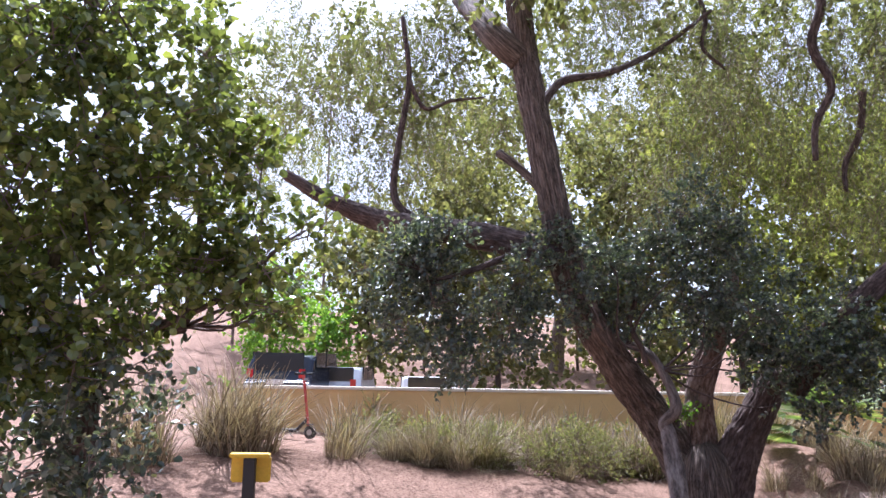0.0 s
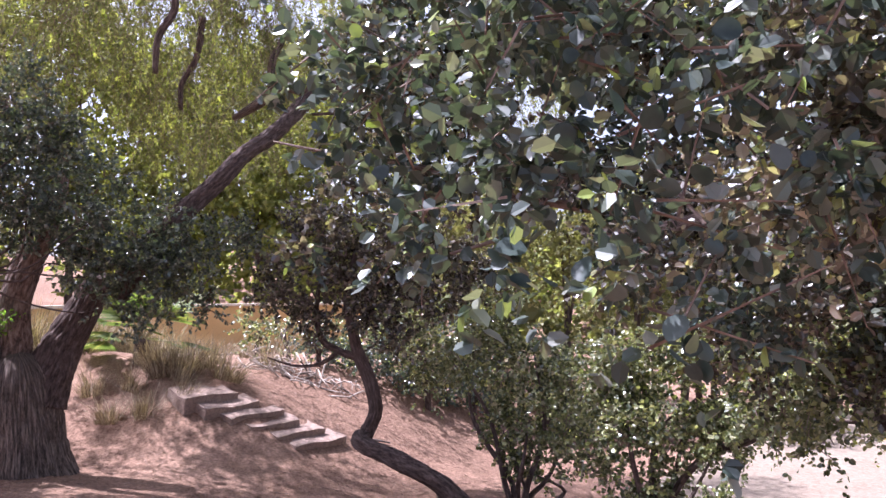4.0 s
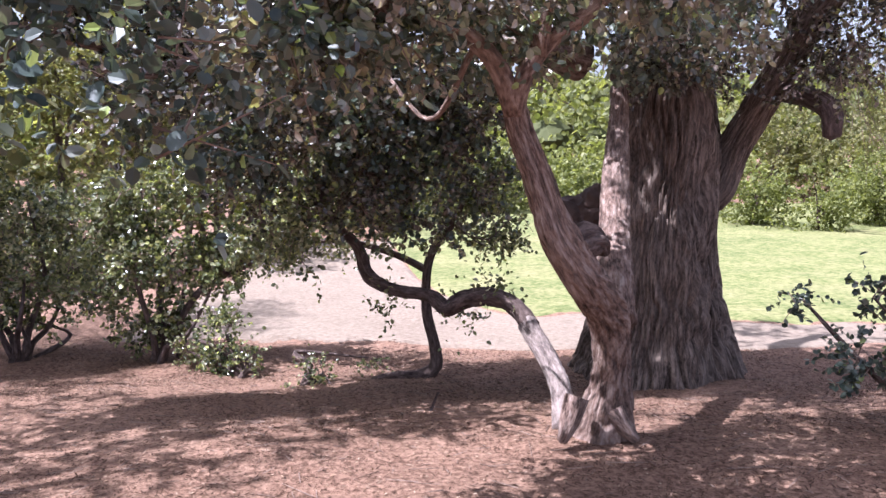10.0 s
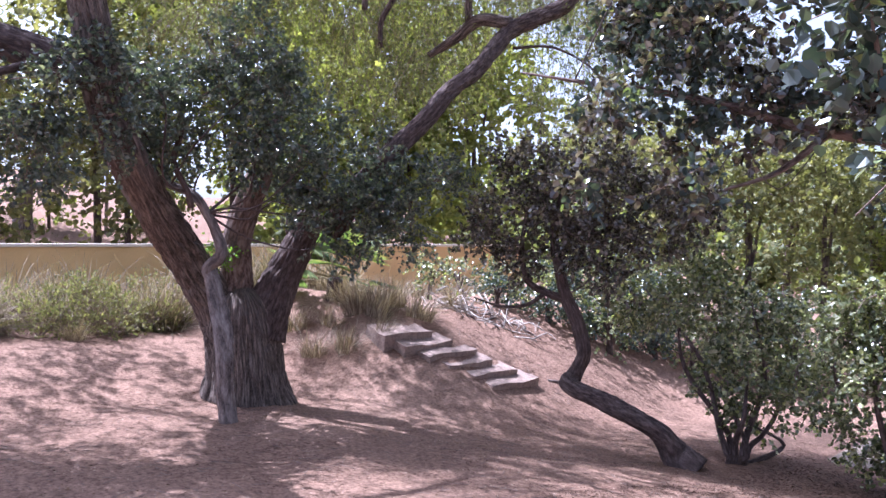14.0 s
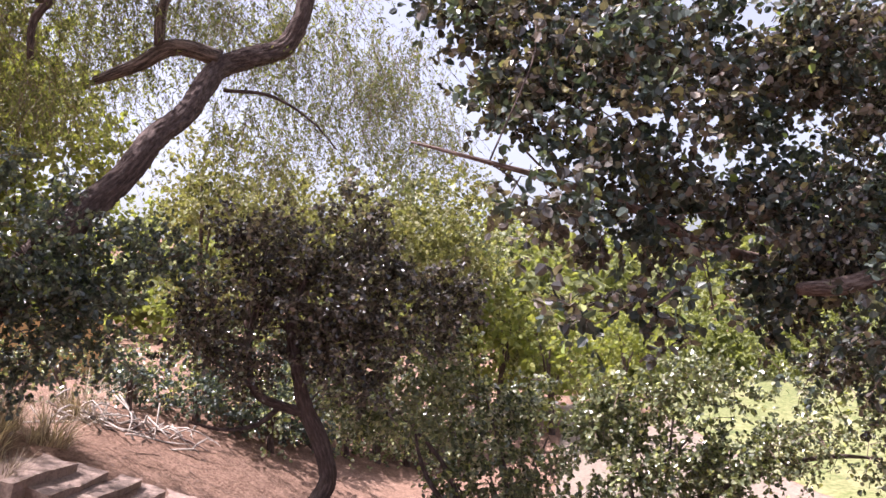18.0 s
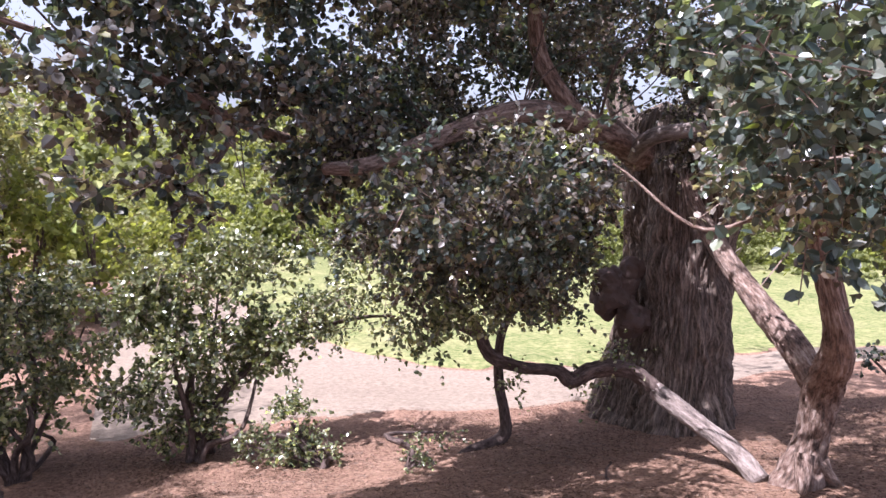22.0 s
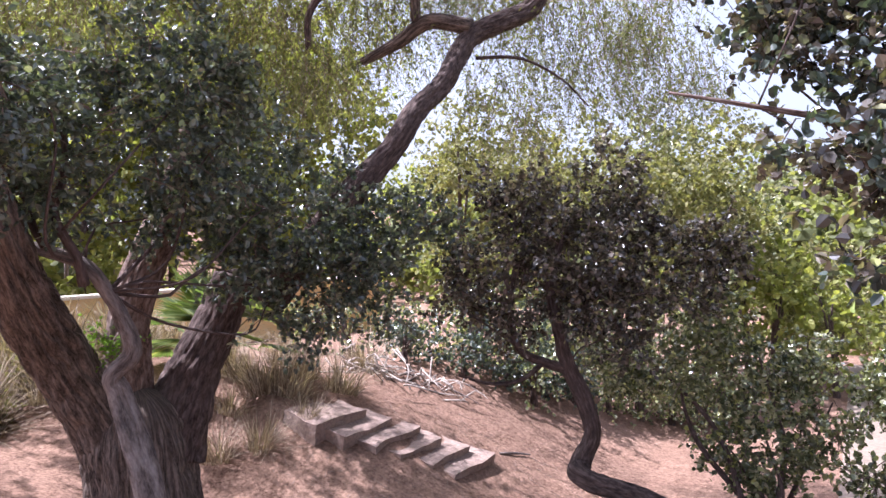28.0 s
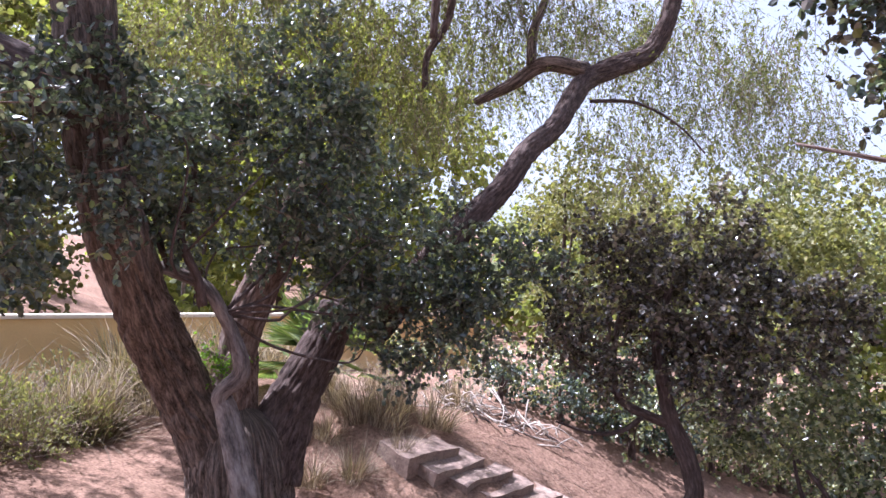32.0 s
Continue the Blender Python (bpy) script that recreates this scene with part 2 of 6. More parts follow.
LEAF_NEAR = near_leaf()
STONE = soil("step_stone", ((0.3, (0.25, 0.175, 0.14)), (0.7, (0.43, 0.32, 0.26))), 22.0, 0.7)
OCHRE = plain("ochre_stucco", (0.66, 0.45, 0.20), 0.9, 0.0, 8.0, 0.14)
CAP = plain("pale_stucco", (0.74, 0.66, 0.54), 0.9, 0.0, 8.0, 0.1)
BLACK = plain("black_plastic", (0.022, 0.022, 0.025), 0.5)
RUBBER = plain("rubber", (0.018, 0.018, 0.018), 0.85)
RED = plain("red_paint", (0.55, 0.06, 0.045), 0.4)
YELLOW = plain("yellow_paint", (0.70, 0.47, 0.03), 0.5)
STEEL = plain("worn_steel", (0.42, 0.42, 0.43), 0.35, 0.9)
NAVY = plain("dark_blue_paint", (0.022, 0.03, 0.05), 0.22)
SILVER = plain("silver_paint", (0.55, 0.58, 0.62), 0.25, 0.3)
WHITE = plain("white_paint", (0.78, 0.78, 0.77), 0.3)
GLASS_DARK = plain("dark_window", (0.02, 0.025, 0.03), 0.06)
LAMP_RED = plain("red_lens", (0.5, 0.02, 0.02), 0.2)

# ---- mesh helpers ----
rng = np.random.default_rng(7)

SLOPE_Y = (-40, -5, 0, 4.6, 7.5, 10, 14, 60)
SLOPE_Z = (1.7, 1.1, 0.75, 0.42, -0.1, -0.25, -0.42, -0.6)


def ease(v):
    v = np.clip(v, 0, 1)
    return v * v * (3 - 2 * v)


def h(x, y):
    """Height of the bare ground: a bank that falls to the lawn, a rise beside the steps, a far slope."""
    z = np.interp(y, SLOPE_Y, SLOPE_Z)
    z = z + 1.36 * ease((-x - 6.4) / 3.6) * ease((y - 5.0) / 2.6) * ease((24 - y) / 10)
    z = z + 0.5 * ease((-x - 8.4) / 3.6) * ease((9 - y) / 4) * ease((y + 7) / 7) * ease((x + 30) / 6)
    return z + 6.5 * ease((-x - 30) / 34) + 4.0 * ease((y - 34) / 40)


def raw_mesh(name, verts, faces, mat, smooth=False, uv=None):
    """A mesh from numpy arrays; faces all have the same number of corners. uv is per vertex."""
    verts, faces = np.asarray(verts, np.float32), np.asarray(faces, np.int32)
    me = bpy.data.meshes.new(name)
    n, k = faces.shape
    me.vertices.add(len(verts))
    me.vertices.foreach_set("co", verts.ravel())
    me.loops.add(n * k)
    me.loops.foreach_set("vertex_index", faces.ravel())
    me.polygons.add(n)
    me.polygons.foreach_set("loop_start", np.arange(0, n * k, k, dtype=np.int32))
    me.polygons.foreach_set("use_smooth", np.full(n, smooth))
    if uv is not None:
        layer = me.uv_layers.new(name="UVMap")
        layer.data.foreach_set("uv", np.asarray(uv, np.float32)[faces.ravel()].ravel())
    me.update(calc_edges=True)
    me.materials.append(mat)
    return me


def placed(name, me, parent=None, label="", kind=""):
    ob = new(name, me)
    ob.parent = parent
    return tagged(ob, label, kind=kind)


def part(name, bm, mat, parent, label=""):
    me = bpy.data.meshes.new(name)
    bm.to_mesh(me)
    bm.free()
    me.materials.append(mat)
    return placed(name, me, parent, label)


def thing(name, place, label, category, group="", kind=""):
    ob = new(name)
    ob.location = place
    ob.empty_display_size = 0.2
    return tagged(ob, label, category, group, kind)


def local(ob, verts):
    return np.asarray(verts, float) - np.array(ob.location)


def unit(v):
    return v / (np.linalg.norm(v, axis=-1, keepdims=True) + 1e-9)


def smooth_line(points, step):
    """A Catmull-Rom line through points of (x, y, z, radius)."""
    p = np.asarray(points, float)
    p = np.vstack([2 * p[0] - p[1], p, 2 * p[-1] - p[-2]])
    out = []
    for i in range(1, len(p) - 2):
        n = max(2, int(np.linalg.norm(p[i + 1, :3] - p[i, :3]) / step))
        s = np.linspace(0, 1, n, endpoint=False)[:, None]
        a, b, c, d = p[i - 1], p[i], p[i + 1], p[i + 2]
        out.append(0.5 * (2 * b + (c - a) * s + (2 * a - 5 * b + 4 * c - d) * s ** 2 + (3 * b - a - 3 * c + d) * s ** 3))
    out.append(p[-2:-1])
    line = np.vstack(out)
    line[:, 3] = np.maximum(line[:, 3], 0.002)
    return line


def value_noise(u, v, cells, seed):
    """Smooth noise over the angle u (0 to 1, wraps round in that many cells) and the length v, both arrays."""
    g = np.random.default_rng(seed)
    iv = np.floor(v).astype(int)
    low = iv.min()
    table = g.random((iv.max() - low + 2, cells))
    x = u * cells
    iu = np.floor(x).astype(int)
    fu, fv = x - iu, v - iv
    fu, fv = fu * fu * (3 - 2 * fu), fv * fv * (3 - 2 * fv)
    a, b, r = iu % cells, (iu + 1) % cells, iv - low
    return (table[r, a] * (1 - fu) + table[r, b] * fu) * (1 - fv) + (table[r + 1, a] * (1 - fu) + table[r + 1, b] * fu) * fv


def bark_relief(a, run, r, across, along, seed):
    """Height from 0 to 1 of plated bark: long wandering ridges with narrow deep furrows between them."""
    U = np.broadcast_to(a[None] / (2 * np.pi), (len(run), len(a)))
    V = np.broadcast_to(run[:, None], U.shape)
    n = max(6, int(2 * np.pi * r / across))
    warp = (value_noise(U, V * 2.2, max(4, n // 4), seed) - 0.5) * 2.2 / n + (value_noise(U, V * 5.5, max(4, n // 3), seed + 1) - 0.5) * 0.9 / n
    U = (U + warp) % 1.0
    one = np.abs(2 * value_noise(U, V / along, n, seed + 2) - 1)
    two = np.abs(2 * value_noise(U, V / along * 1.9, n * 2, seed + 3) - 1)
    return np.clip(one * 2.4, 0, 1) ** 0.7 * 0.62 + np.clip(two * 2.0, 0, 1) ** 0.8 * 0.38


def tube_arrays(points, sides=14, step=0.06, furrow=0.0, knots=0.06, furrows=9, seed=0, relief=0.0, across=0.05, along=0.22):
    line = smooth_line(points, step)
    c, r = line[:, :3], line[:, 3]
    tang = unit(np.gradient(c, axis=0))
    ref = np.array((0.31, 0.17, 0.94)) if abs(tang[0, 2]) < 0.8 else np.array((0.95, 0.3, 0.05))
    side = np.zeros_like(c)
    u = unit(np.cross(tang[0], ref))
    for i, tg in enumerate(tang):
        u = unit(u - tg * (u @ tg))
        side[i] = u
    other = np.cross(tang, side)
    a = np.linspace(0, 2 * np.pi, sides, endpoint=False)
    run = np.r_[0, np.cumsum(np.linalg.norm(np.diff(c, axis=0), axis=1))]
    wob = np.zeros((len(c), sides))
    g = np.random.default_rng(seed + 11)
    for k, amp in ((1, 0.5), (2, 1.0), (3, 0.8), (4, 0.4)):
        ph, fr = g.uniform(0, 6.28, 2), g.uniform(1.2, 3.4, 2)
        wob += amp * np.sin(k * a[None] + ph[0] + np.sin(run[:, None] * fr[0] + ph[1]) * 1.7) * np.sin(run[:, None] * fr[1] + k)
    rad = r[:, None] * (1 + knots * wob)
    if furrow:
        drift = 0.5 * np.sin(run * 0.9 + seed)[:, None] + 0.25 * np.sin(run * 2.9)[:, None]
        f = np.abs(np.sin(a[None] * furrows / 2 + drift)) ** 0.6 + 0.6 * np.abs(np.sin(a[None] * furrows * 1.2 + 2 * drift + 1.0)) ** 0.7
        rad *= 1 + furrow * (f - 0.9)
    if relief:
        rad += relief * (bark_relief(a, run, r.mean(), across, along, seed + 40) - 0.6) * np.clip(r / (r.mean() + 1e-6), 0.15, 1.2)[:, None]
    v = c[:, None] + rad[..., None] * (np.cos(a)[None, :, None] * side[:, None] + np.sin(a)[None, :, None] * other[:, None])
    # UV seam: one extra column
    v = np.concatenate([v, v[:, :1]], 1)
    s1 = sides + 1
    uvu = np.broadcast_to((np.r_[a, 2 * np.pi])[None] * r.mean(), (len(c), s1))
    uvv = np.broadcast_to(run[:, None], (len(c), s1))
    uv = np.stack([uvu, uvv], -1).reshape(-1, 2)
    i, j = np.meshgrid(np.arange(len(c) - 1), np.arange(sides), indexing="ij")
    q = (i * s1 + j).ravel()
    faces = np.stack([q, q + 1, q + s1 + 1, q + s1], 1)
    verts = v.reshape(-1, 3)
    # end caps as rings that shrink to a point
    caps = np.vstack([np.repeat(c[:1], s1, 0), np.repeat(c[-1:] + tang[-1:] * r[-1] * 0.5, s1, 0)])
    n0 = len(verts)
    j = np.arange(sides)
    f0 = np.stack([j + 1, j, n0 + j, n0 + j + 1], 1)
    e = (len(c) - 1) * s1
    f1 = np.stack([e + j, e + j + 1, n0 + s1 + j + 1, n0 + s1 + j], 1)
    return np.vstack([verts, caps]), np.vstack([faces, f0, f1]), np.vstack([uv, np.repeat(uv[:1], 2 * s1, 0)])


def limb(name, points, mat, parent, label="", **more):
    v, f, uv = tube_arrays(points, **more)
    return placed(name, raw_mesh(name, local(parent, v), f, mat, True, uv), parent, label)


LEAF_SHAPE = np.array([(0, 0, 0), (0.28, 1, 0.30), (0.72, 0.86, 0.26), (1.0, 0, -0.10), (0.72, -0.86, 0.26), (0.28, -1, 0.30)])
LEAF_FACES = np.array([(0, 3, 2, 1), (0, 5, 4, 3)])


def leaf_arrays(pos, way, nrm, length, wide):
    way = unit(way)
    nrm = unit(nrm - way * (nrm * way).sum(-1, keepdims=True))
    across = np.cross(nrm, way)
    s = LEAF_SHAPE
    L = length[:, None, None]
    v = pos[:, None] + L * (s[None, :, :1] * way[:, None] + s[None, :, 1:2] * wide * across[:, None] + s[None, :, 2:] * wide * 0.8 * nrm[:, None])
    f = LEAF_FACES[None] + (np.arange(len(pos)) * 6)[:, None, None]
    return v.reshape(-1, 3), f.reshape(-1, 4)


def leaflet_arrays(pos, way, nrm, length, wide):
    """Narrow four-cornered leaflets."""
    way = unit(way)
    across = np.cross(unit(nrm - way * (nrm * way).sum(-1, keepdims=True)), way)
    L = length[:, None]
    v = np.stack([pos, pos + L * (0.45 * way + wide * across), pos + L * way, pos + L * (0.45 * way - wide * across)], 1)
    return v.reshape(-1, 3), np.arange(len(pos) * 4).reshape(-1, 4)


def sticks(a, b, ra, rb):
    """Thin three-sided stems from a to b."""
    way = unit(b - a)
    u = unit(np.cross(way, np.array((0.3, 0.5, 0.81))))
    w = np.cross(way, u)
    n = len(a)
    ang = np.array((0, 2.094, 4.189))
    ring = np.cos(ang)[None, :, None] * u[:, None] + np.sin(ang)[None, :, None] * w[:, None]
    v = np.concatenate([a[:, None] + ra * ring, b[:, None] + rb * ring], 1).reshape(-1, 3)
    k = np.array([(0, 1, 4, 3), (1, 2, 5, 4), (2, 0, 3, 5)])
    f = (k[None] + (np.arange(n) * 6)[:, None, None]).reshape(-1, 4)
    return v, f, np.tile(np.array([(0, 0), (0.01, 0), (0.02, 0), (0, 0.2), (0.01, 0.2), (0.02, 0.2)]), (n, 1))


FULL = 2.7


def lumps(p, size, seed):
    """Smooth noise, 0 to 1, at points p (n x 3), with lumps of that size in metres."""
    q = p / size
    low = np.floor(q.min(0)).astype(int)
    i = np.floor(q).astype(int) - low
    f = q - np.floor(q)
    f = f * f * (3 - 2 * f)
    table = np.random.default_rng(seed).random(tuple(i.max(0) + 2))
    total = np.zeros(len(p))
    for a, b, c in np.ndindex(2, 2, 2):
        w = (f[:, 0] if a else 1 - f[:, 0]) * (f[:, 1] if b else 1 - f[:, 1]) * (f[:, 2] if c else 1 - f[:, 2])
        total += w * table[i[:, 0] + a, i[:, 1] + b, i[:, 2] + c]
    return total


def foliage(parent, clumps, density, size, wide, mat, leaves=10, squash=0.8, twig=0.26, droop=0.15, seed=1, bare=0.25, name="crown", label="", fill=2.4, full=FULL, spare=1.75):
    """Leafy twigs spread through balls of (x, y, z, radius), uneven and with gaps. density: twigs in a ball of 1 m."""
    g = np.random.default_rng(seed)
    pos, way, nrm, lens, st_a, st_b = [], [], [], [], [], []
    for x, y, z, r in clumps:
        n = max(10, int(spare * full * density * r ** 2.2))
        # smaller lobes inside each ball give a ragged outline
        lobes = g.standard_normal((max(4, int(5 + 5 * r)), 3))
        lobes = unit(lobes) * g.uniform(0.35, 1.0, (len(lobes), 1)) * r * np.array((1, 1, squash))
        pick = g.integers(0, len(lobes), n)
        d = unit(g.standard_normal((n, 3)))
        c = lobes[pick] + d * (0.35 + 0.65 * g.random((n, 1)) ** (1 / fill)) * r * 0.44
        # twigs gather into dense bunches with gaps between them
        thick = lumps(c, min(0.6, max(0.13, 0.42 * r)), seed + len(pos))
        keep = np.argsort(-thick - 0.1 * g.random(n))[: max(6, int(n / spare))]
        c, d, n = c[keep], d[keep], len(keep)
        root = np.array((x, y, z)) + c
        out = unit(unit(c) * 0.55 + 0.75 * d + 0.4 * g.standard_normal((n, 3)) - np.array((0, 0, droop)))
        tl = twig * g.uniform(0.5, 1.25, n)
        st_a.append(root - out * tl[:, None] * 0.5)
        st_b.append(root + out * tl[:, None])
        s = g.uniform(0.05, 1.0, (n, leaves))
        p = root[:, None] + out[:, None] * (s * tl[:, None])[..., None]
        w = unit(out[:, None] * 0.55 + 0.9 * unit(g.standard_normal((n, leaves, 3))) - np.array((0, 0, droop)))
        pos.append(p.reshape(-1, 3))
        way.append(w.reshape(-1, 3))
        nrm.append((g.standard_normal((n * leaves, 3)) * 0.75 + np.array((0, 0, 0.8))))
        lens.append(size * g.uniform(0.6, 1.25, n * leaves))
    v, f = leaf_arrays(np.vstack(pos), np.vstack(way), np.vstack(nrm), np.concatenate(lens), wide)
    crown = placed(name, raw_mesh(name, local(parent, v), f, mat), parent, label, "stuff")
    if bare:
        a, b = np.vstack(st_a), np.vstack(st_b)
        keep = g.random(len(a)) < bare
        v, f, uv = sticks(a[keep], b[keep], 0.005, 0.002)
        placed("twig_mass", raw_mesh("twig_mass", local(parent, v), f, TWIG, False, uv), parent, "thin bare grey-brown twigs", "stuff")
    return crown


def fine_leaf(mat):
    """One rounded, slightly cupped leaf, 1 m long along x, with a midrib."""
    ss, ww = (0.0, 0.12, 0.36, 0.64, 0.86, 1.0), (0.0, 0.26, 0.40, 0.40, 0.25, 0.0)
    v = [(a, 0, -0.10 * a * a) for a in ss]
    v += [(a, w, 0.35 * w * w + 0.10 * w - 0.10 * a * a) for a, w in zip(ss[1:5], ww[1:5])]
    v += [(a, -w, 0.35 * w * w + 0.10 * w - 0.10 * a * a) for a, w in zip(ss[1:5], ww[1:5])]
    f = []
    for k, flip in ((6, False), (10, True)):
        tri = [(0, 1, k), (4, 5, k + 3)]
        for i in range(3):
            tri += [(i + 1, i + 2, k + i + 1), (i + 1, k + i + 1, k + i)]
        f += [t[::-1] for t in tri] if flip else tri
    return raw_mesh("leaf", v, f, mat, True)


def single_leaves(parent, clumps, count, size, mat, seed):
    """Leaves as objects of their own, sharing one mesh."""
    g = np.random.default_rng(seed)
    me = fine_leaf(mat)
    big = np.array(clumps)
    for k in range(count):
        x, y, z, r = big[g.integers(len(big))]
        p = np.array((x, y, z)) + unit(g.standard_normal(3)) * r * g.uniform(0.5, 1.0)
        w = unit(g.standard_normal(3) + np.array((0, 0, -0.2)))
        nn = unit(g.standard_normal(3) * 0.7 + np.array((0, 0, 0.8)))
        yv = unit(np.cross(nn, w))
        m = Matrix((w, yv, np.cross(w, yv))).transposed().to_4x4()
        ob = placed("leaf", me, parent)
        ob.matrix_local = Matrix.Translation(p - np.array(parent.location)) @ m @ Matrix.Scale(size * g.uniform(0.65, 1.2), 4)


def weeping(parent, boxes, count, mat, size=0.05, seed=3, length=(0.5, 1.5), per=34, name="hanging_foliage"):
    """Thin hanging sprays of narrow leaflets; boxes of (x, y, z, radius)."""
    g = np.random.default_rng(seed)
    pos, way, nrm, lens, sa, sb = [], [], [], [], [], []
    for x, y, z, r in boxes:
        n = max(3, int(count * r ** 2))
        tufts = unit(g.standard_normal((max(2, n // 9), 3))) * (g.random((max(2, n // 9), 1)) ** 0.4) * r * np.array((1, 1, 0.75))
        pick = g.integers(0, len(tufts), n)
        root = np.array((x, y, z)) + tufts[pick] + g.standard_normal((n, 3)) * 0.16 * r
        drift = 0.30 * unit(tufts[pick])[:, :2] + g.standard_normal((n, 2)) * 0.48
        tall = g.uniform(*length, n)
        s = np.sort(g.random((n, per)), 1)
        p = root[:, None] + np.stack([drift[:, :1] * s ** 0.7 + 0.05 * np.sin(s * 9 + drift[:, 1:] * 20), drift[:, 1:] * s ** 0.7 + 0.05 * np.sin(s * 8 + drift[:, :1] * 20), -s ** 1.2], -1) * tall[:, None, None]
        pos.append(p.reshape(-1, 3))
        w = g.standard_normal((n * per, 3)) * 0.8 + np.array((0, 0, -0.75))
        way.append(w)
        nrm.append(g.standard_normal((n * per, 3)))
        lens.append(size * g.uniform(0.6, 1.4, n * per))
        sa.append(root)
        sb.append(root + np.stack([drift[:, 0], drift[:, 1], -np.ones(n)], -1) * tall[:, None])
    v, f = leaflet_arrays(np.vstack(pos), np.vstack(way), np.vstack(nrm), np.concatenate(lens), 0.16)
    placed(name, raw_mesh(name, local(parent, v), f, mat), parent, "feathery yellow-green hanging sprays", "stuff")
    v, f, uv = sticks(np.vstack(sa), np.vstack(sb), 0.003, 0.0012)
    placed("hanging_twig_mass", raw_mesh("hanging_twig_mass", local(parent, v), f, TWIG, False, uv), parent, "thread-like hanging twigs", "stuff")


def branchlets(parent, starts, clumps, count, mat, seed=5, radius=0.018):
    """Crooked branches from points on the limbs into the leafy balls."""
    g = np.random.default_rng(seed)
    st = np.asarray(starts, float)
    for k in range(count):
        c = np.array(clumps[g.integers(len(clumps))])
        end = c[:3] + g.standard_normal(3) * c[3] * 0.45
        a = st[np.argmin(np.linalg.norm(st[:, :3] - end, axis=1) + g.random(len(st)) * 0.6)][:3]
        far_ = np.linalg.norm(end - a)
        if far_ > 2.2:
            continue
        m1 = a + (end - a) * 0.35 + g.standard_normal(3) * 0.09 * far_
        m2 = a + (end - a) * 0.7 + g.standard_normal(3) * 0.10 * far_
        r = radius * g.uniform(0.5, 1.3) * min(1, 0.4 + far_ * 0.5)
        limb("branch", [(*a, r), (*m1, r * 0.8), (*m2, r * 0.55), (*end, r * 0.2)], mat, parent, sides=6, step=0.1, seed=k)


def box_bm(size, at_=(0, 0, 0), bevel=0.0, jitter=0.0):
    bm = bmesh.new()
    bmesh.ops.create_cube(bm, size=1.0)
    bmesh.ops.scale(bm, vec=size, verts=bm.verts)
    if bevel:
        bmesh.ops.bevel(bm, geom=bm.edges[:], offset=bevel, segments=2, affect="EDGES")
    if jitter:
        for v in bm.verts:
            v.co += Vector((random.gauss(0, jitter), random.gauss(0, jitter), random.gauss(0, jitter)))
    bmesh.ops.translate(bm, vec=at_, verts=bm.verts)
    return bm


def disc_bm(radius, depth, at_=(0, 0, 0), axis="Y", sides=20, inner=0.0):
    """A wheel or rod; with inner, a ring."""
    bm = bmesh.new()
    bmesh.ops.create_cone(bm, cap_ends=True, segments=sides, radius1=radius, radius2=radius, depth=depth)
    turn = {"Y": Matrix.Rotation(radians(90), 3, "X"), "X": Matrix.Rotation(radians(90), 3, "Y"), "Z": Matrix.Identity(3)}[axis]
    bmesh.ops.bevel(bm, geom=[e for e in bm.edges if abs(e.verts[0].co.z - e.verts[1].co.z) < 1e-5], offset=min(radius, depth) * 0.18, segments=2, affect="EDGES")
    bmesh.ops.rotate(bm, matrix=turn, verts=bm.verts, cent=(0, 0, 0))
    bmesh.ops.translate(bm, vec=at_, verts=bm.verts)
    return bm


def rod_bm(a, b, r, sides=10):
    a, b = Vector(a), Vector(b)
    bm = bmesh.new()
    bmesh.ops.create_cone(bm, cap_ends=True, segments=sides, radius1=r, radius2=r, depth=(b - a).length)
    bmesh.ops.rotate(bm, matrix=(b - a).to_track_quat("Z", "Y").to_matrix(), verts=bm.verts, cent=(0, 0, 0))
    bmesh.ops.translate(bm, vec=(a + b) / 2, verts=bm.verts)
    return bm


# ---- ground ----
def rough(x, y):
    """Small bumps of the bare earth."""
    return 0.022 * np.sin(x * 2.1 + 1.3 * np.sin(y * 1.7)) * np.sin(y * 2.6 + 0.9 * np.sin(x * 1.3)) + 0.012 * np.sin(x * 6.3 + 2.0 * np.sin(y * 4.1)) * np.sin(y * 5.7 + x)


def sheet(xs, ys, lift=0.0, bumps=True):
    X, Y = np.meshgrid(xs, ys, indexing="ij")
    Z = h(X, Y) + (rough(X, Y) if bumps else 0) + lift
    nx, ny = X.shape
    i, j = np.meshgrid(np.arange(nx - 1), np.arange(ny - 1), indexing="ij")
    q = (i * ny + j).ravel()
    return np.stack([X, Y, Z], -1).reshape(-1, 3), np.stack([q, q + ny, q + ny + 1, q + 1], 1)


far = np.array((900.0, 420, 200, 120, 80, 58, 44, 34, 28, 24))
xs = np.r_[-far, np.arange(-21, 11, 0.16), far[::-1] - 10]
ys = np.r_[-far, np.arange(-20, -3, 1.0), np.arange(-3, 16, 0.16), np.arange(16, 24, 0.7), far[::-1]]
v, f = sheet(xs, ys)
ground = placed("ground", raw_mesh("ground", v, f, DIRT, True))
tagged(ground, "pinkish-brown bare dirt strewn with dry litter", "ground", kind="structure")


def shore(x):
    """Where the lawn begins."""
    return np.minimum(40.0, 10.9 + 1.33 * np.maximum(0, 1.2 - x) ** 2 - 0.13 * np.maximum(0, x - 1.0) + 0.18 * np.sin(x * 1.1) + 0.12 * np.sin(x * 3.7))


